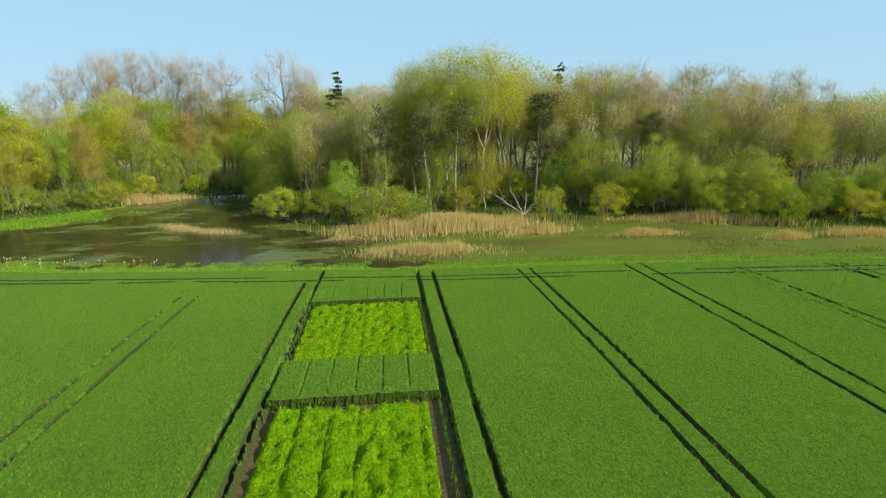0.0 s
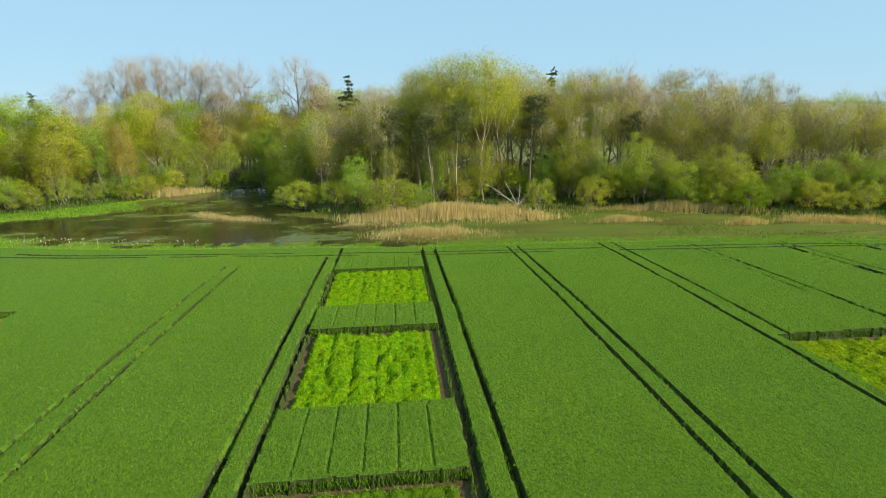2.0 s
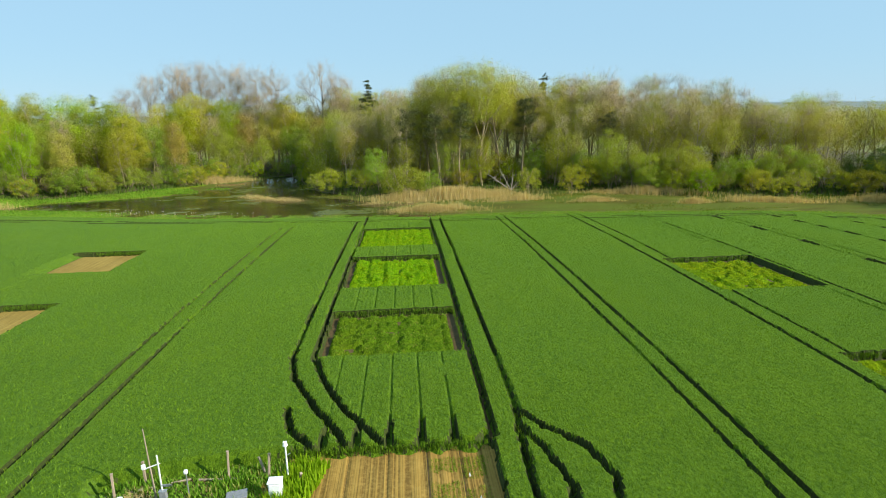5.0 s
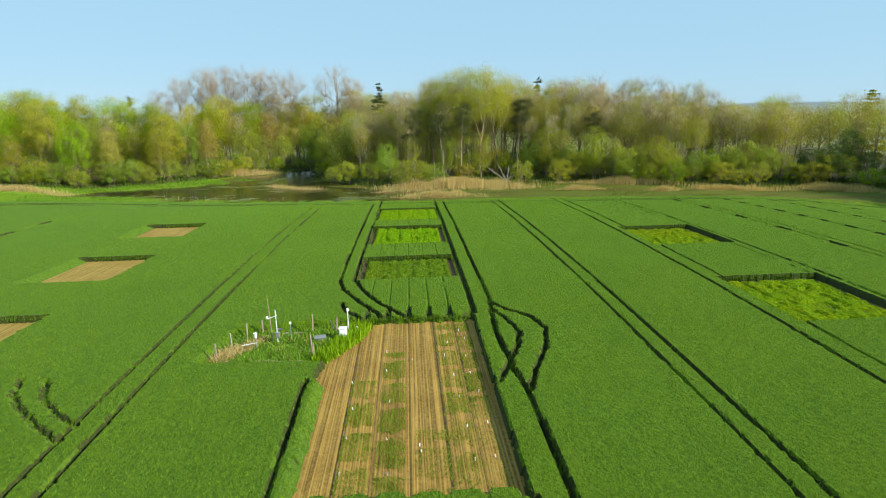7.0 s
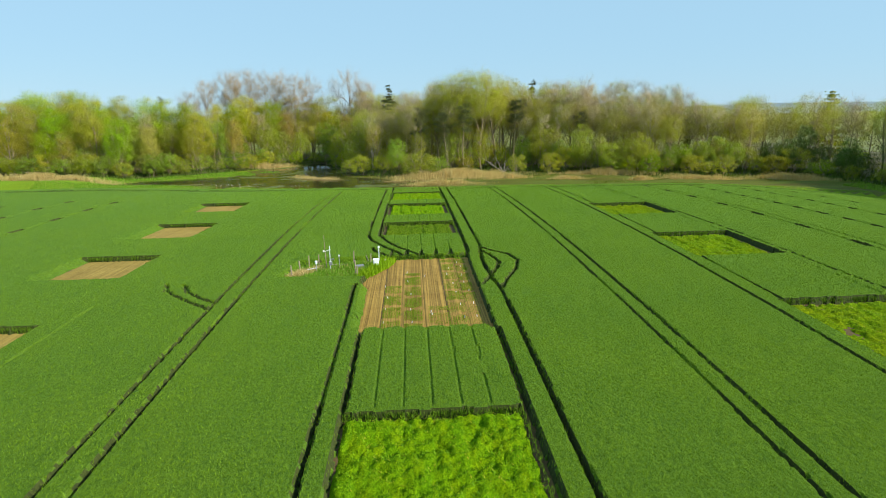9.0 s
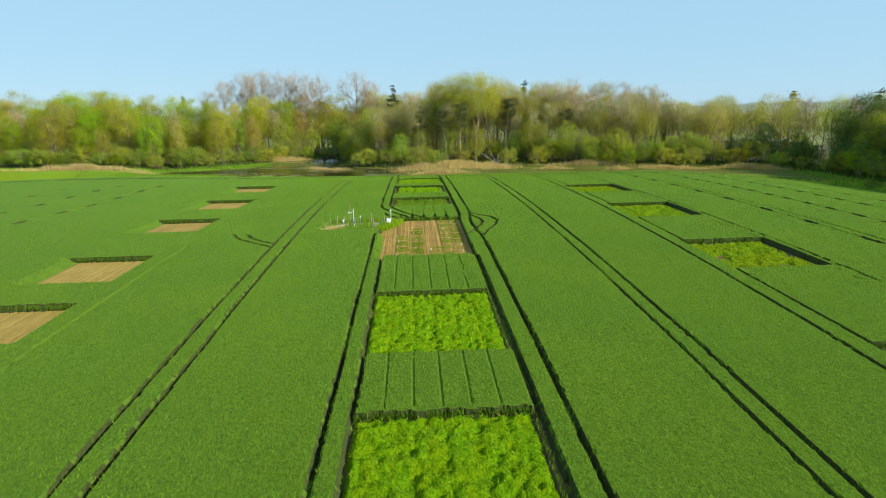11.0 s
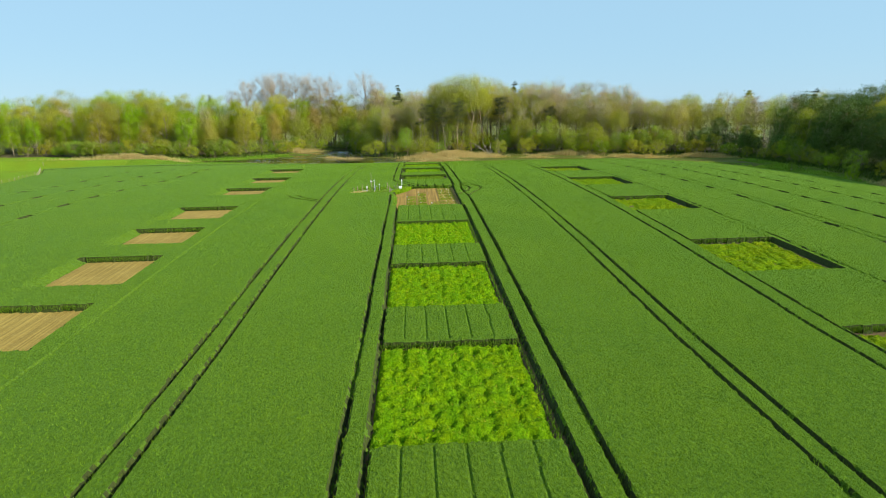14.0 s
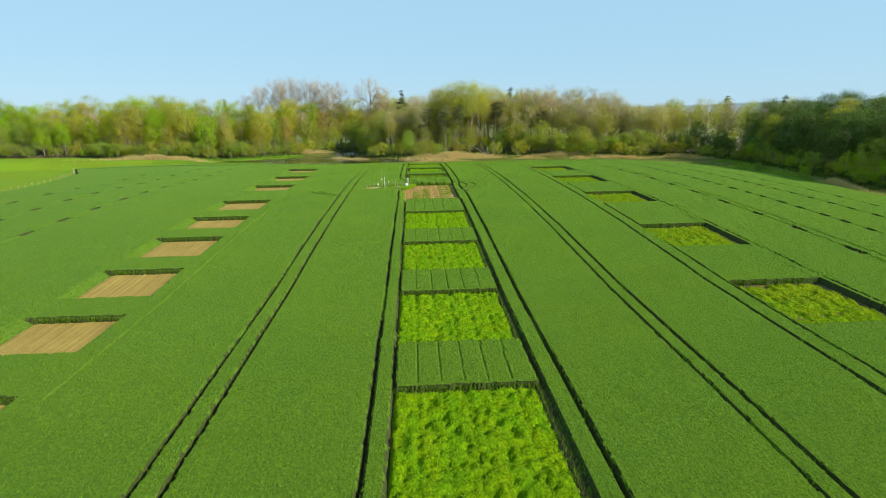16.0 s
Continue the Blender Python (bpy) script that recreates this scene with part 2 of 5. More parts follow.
# ---- mesh helpers ----
def mesh_of(name, verts, faces, mat, smooth=False, slots=None):
    """A mesh from arrays of corners and of equal-sided faces (or a list of such arrays)."""
    groups = [np.asarray(f, dtype=np.int32) for f in (faces if isinstance(faces, list) else [faces])]
    groups = [g for g in groups if len(g)]
    me = bpy.data.meshes.new(name)
    verts = np.asarray(verts, dtype=np.float32)
    me.vertices.add(len(verts))
    me.vertices.foreach_set("co", verts.ravel())
    idx = np.concatenate([g.ravel() for g in groups])
    size = np.concatenate([np.full(len(g), g.shape[1], dtype=np.int32) for g in groups])
    me.loops.add(len(idx))
    me.loops.foreach_set("vertex_index", idx)
    me.polygons.add(len(size))
    me.polygons.foreach_set("loop_start", np.concatenate([[0], np.cumsum(size)[:-1]]).astype(np.int32))
    me.polygons.foreach_set("use_smooth", np.full(len(size), smooth))
    for mm in (mat if isinstance(mat, (list, tuple)) else [mat]):
        me.materials.append(mm)
    if slots is not None:
        me.polygons.foreach_set("material_index", np.asarray(slots, dtype=np.int32))
    me.update(calc_edges=True)
    return me


def part_of(name, me, parent, label=""):
    ob = new(name, me)
    ob.parent = parent
    return tagged(ob, label)


def lattice(x, y, seed):
    n = np.sin(x * 127.1 + y * 311.7 + seed * 74.7) * 43758.5453
    return n - np.floor(n)


def vnoise(x, y, seed=0):
    """Smooth noise from 0 to 1, on arrays."""
    x, y = np.broadcast_arrays(np.asarray(x, float), np.asarray(y, float))
    ix, iy = np.floor(x), np.floor(y)
    fx, fy = x - ix, y - iy
    fx, fy = fx * fx * (3 - 2 * fx), fy * fy * (3 - 2 * fy)
    a, b = lattice(ix, iy, seed), lattice(ix + 1, iy, seed)
    c, d = lattice(ix, iy + 1, seed), lattice(ix + 1, iy + 1, seed)
    return (a + (b - a) * fx) * (1 - fy) + (c + (d - c) * fx) * fy


def step(a, b, v):
    u = np.clip((v - a) / (b - a), 0, 1)
    return u * u * (3 - 2 * u)


# ---- the lie of the land ----
CROP = 0.70                                                   # height of the standing wheat
WATER = -2.6


def crop_top(x, y):
    yy = np.clip(y, -75, 74)
    z = 0.9 - 0.00036 * (yy + 12) ** 2 - 0.0454 * np.clip(-75 - y, 0, 13) - 0.018 * np.clip(-88 - y, 0, 120)
    z = z - 0.7 * step(-24, -38, x) * np.exp(-((y - 18) / 22) ** 2)
    return z - 0.0014 * np.clip(x - 58, 0, 60) ** 2 - 0.0003 * np.clip(-x - 75, 0, 80) ** 2


def back_edge(x):
    return np.interp(x, (-170, -92, -46, 6, 33, 60, 80, 95, 106), (102, 88, 76.5, 68.6, 66.5, 63.5, 59, 50, 40))


def right_edge(y):
    return np.interp(y, (-140, -60, -32, -10, 15, 40), (93, 94, 96, 98, 105, 107))


def left_edge(y):
    return np.interp(y, (-140, -40, 0, 35, 60, 100), (-108, -110, -112.5, -119, -128, -152))


POND = [(-64, 91), (-48, 83.5), (-32, 80.8), (-17, 80.3), (-8, 83), (-6, 91), (-14, 100), (-26, 106), (-32, 125), (-35, 150), (-46, 152),
        (-47, 138), (-52, 123), (-64, 113), (-85, 108), (-100, 101), (-85, 96)]


def inside(poly, x, y):
    hit = np.zeros(np.shape(x), bool)
    for (x0, y0), (x1, y1) in zip(poly, poly[1:] + poly[:1]):
        cross = ((y0 > y) != (y1 > y)) & (x < (x1 - x0) * (y - y0) / (y1 - y0 + 1e-9) + x0)
        hit ^= cross
    return hit


def line_distance(points, x, y):
    best = np.full(np.shape(x), 1e9)
    for (x0, y0), (x1, y1) in zip(points, points[1:]):
        dx, dy = x1 - x0, y1 - y0
        u = np.clip(((x - x0) * dx + (y - y0) * dy) / (dx * dx + dy * dy + 1e-9), 0, 1)
        best = np.minimum(best, np.hypot(x - x0 - u * dx, y - y0 - u * dy))
    return best


def land(x, y):
    """Height of the bare ground."""
    x, y = np.asarray(x, float), np.asarray(y, float)
    soil = crop_top(x, y) - CROP
    out = np.maximum(y - back_edge(x), (x - right_edge(y)) * 0.9)
    wet = WATER - 0.03 + 0.3 * (vnoise(x * 0.13, y * 0.2, 3) - 0.42) + 0.12 * (vnoise(x * 0.6, y * 0.7, 4) - 0.5)
    wood = WATER + 0.5 + 0.5 * vnoise(x * 0.05, y * 0.05, 5)
    edge = line_distance(POND + POND[:1], x, y)
    pond = inside(POND, x, y)
    wet = np.where(pond, wet - 1.2 * step(0, 4, edge), wet)
    wet = wet + 0.22 * step(-2, 12, x)
    under = step(0, 4, line_distance(EDGE, x, y)) * inside(WOOD, x, y)
    low = wet + (wood - wet) * np.maximum(under * (y > 60), step(106, 114, x))
    low = low + (step(-58, -76, x) * 0.35 + step(-94, -112, x) * 1.3) * step(0, 3, edge) * ~pond
    z = soil + (low - soil) * step(0.3, 5.5, out)
    away = np.hypot(x, y)
    z = z + step(300, 2000, away) * 3
    return z + 18 * np.exp(-((x - 1600) / 330) ** 2 - ((y - 2150) / 500) ** 2) * step(900, 1800, away)


def build_ground():
    def lines(lo, hi, gap):
        mid = np.arange(lo, hi + gap, gap)
        far = np.array([15, 35, 70, 120, 200, 320, 480, 700, 1000, 1350, 1750, 2200, 2700, 3300])
        return np.concatenate([lo - far[::-1], mid, mid[-1] + far])
    xs, ys = lines(-200, 170, 1.6), lines(-160, 190, 1.6)
    X, Y = np.meshgrid(xs, ys)
    V = np.stack([X, Y, land(X, Y)], -1).reshape(-1, 3)
    n, m = len(xs), len(ys)
    i = (np.arange(m - 1)[:, None] * n + np.arange(n - 1)).ravel()
    F = np.stack([i, i + 1, i + n + 1, i + n], 1)
    c = V[F].mean(1)
    x, y = c[:, 0], c[:, 1]
    out = np.maximum(y - back_edge(x), x - right_edge(y))
    slot = np.zeros(len(F), int)
    slot[(out > 0.4) | (x < left_edge(y) - 0.5)] = 1
    slot[(out > 4.5) & (y < 150) & (x > -92) & (x < 112)] = 2
    slot[(x < -40) & (y > 84) & (c[:, 2] > WATER + 0.10)] = 1
    slot[in_wood(x, y)] = 3
    slot[(y > 200) | (x > 190) | (x < -330)] = 4
    # past 1100 m the ground takes the haze-blue hill colour
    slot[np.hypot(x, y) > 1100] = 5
    ob = new("ground", mesh_of("ground", V, F, [soil_mat, turf, marsh, litter, far_wood, hazy_hill], True, slot))
    tagged(ob, "field soil, turf, marsh and woodland floor", "ground", kind="structure")
    wx, wy = np.arange(-106, 131, 6.0), np.arange(60, 175, 6.0)
    X, Y = np.meshgrid(wx, wy)
    n, m = len(wx), len(wy)
    i = (np.arange(m - 1)[:, None] * n + np.arange(n - 1)).ravel()
    ob = new("water", mesh_of("water", np.stack([X, Y, X * 0 + WATER], -1).reshape(-1, 3), np.stack([i, i + 1, i + n + 1, i + n], 1), water_mat, True))
    tagged(ob, "still dark pond water with olive scum", "water", kind="structure")


# edge of the wood, from the meadow round the pond to the far corner of the field
EDGE = [(-260, 140), (-200, 130), (-165, 127), (-143, 116), (-127, 114), (-100, 112), (-86, 116), (-72, 127), (-62, 138), (-52, 152), (-40, 155), (-30, 128), (-24, 113),
        (-12, 106), (4, 107), (28, 110), (42, 104), (56, 94), (70, 88), (95, 84), (110, 79), (113, 66), (114, 50), (114, 28), (111, 5), (107, -20), (105, -80)]
WOOD = EDGE + [(230, -80), (230, 330), (-330, 330), (-330, 140)]


def in_wood(x, y):
    return inside(WOOD, x, y)


build_ground()

# ---- plots and wheelings cut into the wheat ----
PX0, PX1 = -8.45, 2.7                                           # the middle column of plots
LIME = [(55.6, 40.4), (33.8, 19.8), (12.2, 2.2), (-46.4, -59.7), (-67.8, -80.6), (-88.2, -101.9), (-109.9, -123.5)]
STRIPS = [(62.0, 55.6), (40.4, 33.8), (19.8, 12.2), (2.2, -10.0), (-33.7, -46.4), (-59.7, -67.8), (-80.6, -88.2), (-101.9, -109.9)]
SOIL = (-10.0, -33.7)
RX0, RX1 = 30.2, 41.0
RIGHT = [(27.0, 13.9), (-1.6, -14.5), (-30.0, -42.4), (-61.2, -74.0), (-88.2, -101.0)]
LX0, LX1 = -46.2, -36.9
LEFT = [(44.0, 33.0), (20.5, 7.6), (-5.0, -15.8), (-29.9, -40.0), (-46.6, -55.4), (-61.3, -71.6), (-77.2, -86.8), (-92.6, -101.3), (-109, -118)]
LEFT_SHIFT = (-2.1, -1.1, 0, 0, 0, 0, 0, 0, 0)
WHEEL = [(4.95, 0.20, 70, -7), (4.95, 0.20, -24, -170), (3.1, 0.28, 70, -9.6), (2.74, 0.28, -9.6, -34), (3.1, 0.28, -34, -170), (15.7, 0.105, 66, -170), (17.25, 0.13, 66, -170), (28.3, 0.13, 66, -170),
         (30.35, 0.10, 66, -170), (40.7, 0.07, 62, -170), (42.1, 0.09, 62, -170), (-10.35, 0.22, 64, 2.4), (-8.75, 0.20, 70, 1.7),
         (-10.0, 0.17, -21, -170), (-8.45, 0.17, -33, -170), (-23.1, 0.13, 60, -24), (-23.1, 0.19, -24, -170), (-21.25, 0.13, 60, -24), (-21.25, 0.19, -24, -170), (-34.6, 0.06, -25, -110), (-47.4, 0.06, 60, -130)]
BROKEN = [(53.6, 11.1, 3.2), (55.3, 11.0, 0.0), (64.0, 5.6, 2.1), (73.3, 5.6, 1.9), (81.2, 9.0, 1.8), (-70.6, 10.6, 3.2), (-82.8, 11.0, 2.8), (-94.0, 12.0, 2.6)]
CURVES = [
    [(-10.35, 2.4), (-9.6, -1.2), (-7.5, -5.5), (-6.2, -7.7), (-4.6, -11.3)],
    [(-8.5, 1.7), (-7.6, -1.4), (-6.0, -5.2), (-4.3, -7.9), (-3.4, -9.4)],
    [(-9.3, -5.2), (-8.7, -7.7), (-7.1, -9.7)],
    [(4.9, -6.9), (6.3, -9.1), (8.0, -11.0), (8.6, -13.7), (7.8, -17.1), (6.2, -20.8), (5.05, -24.0)],
    [(4.7, -8.5), (5.7, -11.0), (6.3, -14.1), (5.6, -16.9), (4.4, -19.8), (3.3, -22.5)],
    [(4.9, -6.5), (4.6, -9.5), (4.4, -14.5), (4.5, -18), (4.6, -21), (4.95, -24.2)],
    [(-30.3, -19.0), (-29.4, -21.3), (-27.6, -23.3), (-24.9, -25.7), (-23.1, -27.3)],
    [(-28.5, -19.3), (-26.8, -22.2), (-25.0, -24.1), (-23.0, -25.6)],
]
STATION = [(-18.3, -16.9), (-17.2, -11.6), (-13, -10.6), (-8.5, -10.2), (-6.0, -10.6), (-6.8, -13.4), (-9.0, -17.4), (-13, -17.2)]


def standing(x, y):
    """How much of the wheat stands at a place: 1 all of it, 0 bare soil."""
    x, y = np.asarray(x, float), np.asarray(y, float)
    jx = 0.22 * (vnoise(x * 2.2, y * 2.2, 11) - 0.5) + 0.10 * (vnoise(x * 6, y * 6, 12) - 0.5)
    jy = 0.26 * (vnoise(x * 2.2, y * 2.2, 13) - 0.5) + 0.12 * (vnoise(x * 6, y * 6, 14) - 0.5)
    sway = 0.12 * (vnoise(y * 0.1, y * 0 + 0.5, 15) - 0.5)
    h = np.ones(x.shape)
    u, v = x + jx, y + jy
    for cx, half, y0, y1 in WHEEL:
        run = cx + (0.011 * (y + 45) if 28 < cx < 31 else 0)       # this pair is not quite square to the rest
        fade = 1 - 0.5 * (vnoise(y * 0.16, x * 0 + cx, 17) > 0.72) * (half < 0.25)
        gap = step(half * 0.35, half * 0.95 + 0.05, np.abs(x + 0.5 * jx + sway - run))
        h = np.where((v < y0) & (v > y1), np.minimum(h, 1 - fade * (1 - gap) * (0.25 if half < 0.08 else 0.6 if half < 0.12 else 0.85 if half < 0.17 else 1.0)), h)
    for cx, period, length in BROKEN:
        a = np.mod(y + 56.5 * (cx == 53.6) + cx * 3.7 * (cx != 53.6) + 1.2 * vnoise(np.floor(y / period), y * 0 + cx, 18), period)
        near = np.abs(u + sway - cx) < (0.34 if cx > 0 else 0.46)
        h = np.where(near & (a < length) & (y < 58), 0.0, h)
        h = np.where((np.abs(u + sway - cx) < 0.15) & (y < 62), np.minimum(h, 0.82), h)
    for pts in CURVES:
        floor = 0.5 if pts[0][0] < -20 else 0.05
        h = np.minimum(h, floor + (1 - floor) * step(0.04, 0.27, line_distance(pts, u, v)))
    back = back_edge(x)
    for off, half in ((4.6, 0.20), (6.3, 0.22)):
        wob = 0.5 * (vnoise(x * 0.12, x * 0 + off, 19) - 0.5)
        h = np.where((np.abs(v - back + off + wob) < half) & (vnoise(x * 0.2, x * 0 + off, 20) > 0.28), np.minimum(h, 0.25), h)
    # plots
    mid = (u > PX0 - 0.05) & (u < PX1 + 0.55)
    for y1, y0 in LIME:
        h = np.where(mid & (v < y1) & (v > y0), 0.0, h)
    notch = 0.6 * np.abs(np.sin((x - PX0) * math.pi / 1.85)) ** 0.5
    lobe = step(0.0, 0.75, v - SOIL[0] - 1.0 + 2.1 * notch)
    h = np.where((u > PX0 + 0.2) & (u < PX1 + 0.25) & (v < SOIL[0] + 1.8) & (v > SOIL[1] + notch), np.minimum(h, lobe), h)
    h = np.where((u < PX1) & (v < -16) & (v > SOIL[1] + 0.6), np.minimum(h, step(PX0 - 0.1, PX0 - 1.0, u)), h)
    h = np.where(line_distance([(-6.2, -13), (-8.2, -20)], u, v) < 1.5, 0.0, h)
    row = np.abs(np.mod(x - PX0 + 0.1 * (vnoise(x * 0, y * 0.5, 21) - 0.5), 1.87) - 0.93)
    for y1, y0 in STRIPS:
        h = np.where((x > PX0 + 0.5) & (x < PX1 - 0.5) & (y < y1 - 0.1) & (y > y0 + 0.5) & (row > 0.86 - 0.14 * step(-6.0, -9.5, y) * (y > SOIL[0] - 1)), np.minimum(h, 0.87 - 0.7 * step(-6.0, -9.0, y) * (y > SOIL[0] - 1)), h)
    for y1, y0 in RIGHT:
        h = np.where((u > RX0) & (u < RX1 + 0.3) & (v < y1) & (v > y0), 0.0, h)
    for k, (y1, y0) in enumerate(LEFT):
        rows = (v < y1) & (v > y0)
        h = np.where((u > LX0 + LEFT_SHIFT[k]) & (u < LX1 + LEFT_SHIFT[k]) & rows, 0.0, h)
        thin = 0.12 + 0.88 * step(-0.1, 1.5, LX0 + LEFT_SHIFT[k] - u)     # weedy margin
        h = np.where((u <= LX0 + LEFT_SHIFT[k]) & rows, np.minimum(h, thin), h)
    h = np.where(inside(STATION, u, v), 0.0, np.minimum(h, step(-0.05, 0.9, line_distance(STATION + STATION[:1], u, v))))
    keep = (v < back - 0.5) & (u < right_edge(y)) & (u > left_edge(y))
    return np.where(keep, h, 0.0), keep


def build_wheat():
    """The standing wheat: a closed canopy with steep sides at every wheeling and plot edge."""
    V, Q, base = [], [], 0
    bx, by = np.meshgrid(np.arange(-156, 110), np.arange(-170, 104))
    bx, by = bx.ravel().astype(float), by.ravel().astype(float)
    k = np.linspace(0, 1, 7)
    gx, gy = np.meshgrid(k, k)
    H, K = standing(bx[:, None] + gx.ravel(), by[:, None] + gy.ravel())
    full, none = H.min(1) > 0.999, H.max(1) < 0.001

    def emit(sel, cells):
        nonlocal base
        if not sel.any():
            return
        t = np.linspace(0, 1, cells + 1)
        tx, ty = np.meshgrid(t, t)
        x = bx[sel][:, None] + tx.ravel()
        y = by[sel][:, None] + ty.ravel()
        h = np.ones(x.shape)
        if cells > 1:
            h, _ = standing(x, y)
        z = crop_top(x, y) - CROP * 1.05 * (1 - h)
        n = (cells + 1) ** 2
        V.append(np.stack([x, y, z], -1).reshape(-1, 3))
        i = (np.arange(cells)[:, None] * (cells + 1) + np.arange(cells)).ravel()
        q = np.stack([i, i + 1, i + cells + 2, i + cells + 1], 1)
        q = (np.arange(sel.sum())[:, None, None] * n + q + base).reshape(-1, 4)
        low = (h.reshape(-1)[q - base] < 0.001).all(1)
        Q.append(q[~low])
        base += sel.sum() * n
    near = (np.abs(bx) < 48)
    emit(full, 1)
    close = np.abs(bx - 3.5) < 28
    emit(~full & ~none & close, 7)
    emit(~full & ~none & near & ~close, 5)
    emit(~full & ~none & ~near, 4)
    V, Q = np.concatenate(V), np.concatenate(Q)
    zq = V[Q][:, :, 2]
    # steep faces get the stalk colour with shade painted in
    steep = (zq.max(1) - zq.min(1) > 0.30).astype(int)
    ob = new("wheat_crop", mesh_of("wheat_crop", V, Q, [wheat_top, shaded_stalk], False, steep))
    tagged(ob, "dense green wheat standing knee-high, cut by wheelings", "wheat", kind="stuff")


def blades(rng, x, y, z, tall, wide, lean):
    """One bent leaf tip at every place."""
    n = len(x)
    a = rng.uniform(0, 2 * np.pi, n)
    t = rng.uniform(0, 2 * np.pi, n)
    h, w, l = tall * rng.uniform(0.6, 1.4, n), wide * rng.uniform(0.6, 1.3, n), lean * rng.uniform(0.3, 1.3, n)
    p = np.stack([x, y, z], -1)
    s = np.stack([np.cos(a) * w, np.sin(a) * w, 0 * w], -1)
    tip = p + np.stack([np.cos(t) * l, np.sin(t) * l, h], -1)
    V = np.stack([p - s / 2, p + s / 2, tip], 1).reshape(-1, 3)
    return V, np.arange(3 * n, dtype=np.int32).reshape(-1, 3)


def build_wheat_leaves():
    rng = np.random.default_rng(5)
    n = 900000
    x = rng.normal(0, 34, n)
    y = rng.uniform(-125, 68, n)
    ok = np.abs(x) < 78
    x, y = x[ok], y[ok]
    h, _ = standing(x, y)
    hx, _ = standing(x + 0.25, y)
    hy, _ = standing(x, y - 0.25)
    ok = (h > 0.4)
    edge = np.minimum(hx, hy)[ok] < 0.5
    x, y = x[ok], y[ok]
    z = crop_top(x, y) - CROP * (1 - h[ok]) - 0.07 - edge * rng.uniform(0, 0.25, len(x))
    V, F = blades(rng, x, y, z, 0.21, 0.04, 0.11)
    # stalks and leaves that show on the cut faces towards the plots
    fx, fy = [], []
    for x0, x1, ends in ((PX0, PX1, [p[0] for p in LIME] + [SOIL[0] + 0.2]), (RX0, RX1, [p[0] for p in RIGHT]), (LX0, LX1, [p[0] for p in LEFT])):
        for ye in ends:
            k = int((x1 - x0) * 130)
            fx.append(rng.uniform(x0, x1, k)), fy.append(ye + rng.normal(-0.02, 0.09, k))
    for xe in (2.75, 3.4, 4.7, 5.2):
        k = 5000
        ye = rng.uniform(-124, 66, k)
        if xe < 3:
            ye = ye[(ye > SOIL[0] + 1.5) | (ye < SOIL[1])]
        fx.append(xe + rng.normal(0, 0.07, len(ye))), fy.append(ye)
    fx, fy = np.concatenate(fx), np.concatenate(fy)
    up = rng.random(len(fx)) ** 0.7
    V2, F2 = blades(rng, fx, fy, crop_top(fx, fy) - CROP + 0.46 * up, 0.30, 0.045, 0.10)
    tagged(new("wheat_leaves", mesh_of("wheat_leaves", V, F, wheat_leaf)), "upright green leaf tips of the wheat", "wheat", kind="stuff")
    tagged(new("wheat_stalks", mesh_of("wheat_stalks", V2, F2, shaded_edge)), "upright stalks on the cut faces of the wheat, shade painted into their green", "wheat", kind="stuff")


build_wheat()
build_wheat_leaves()

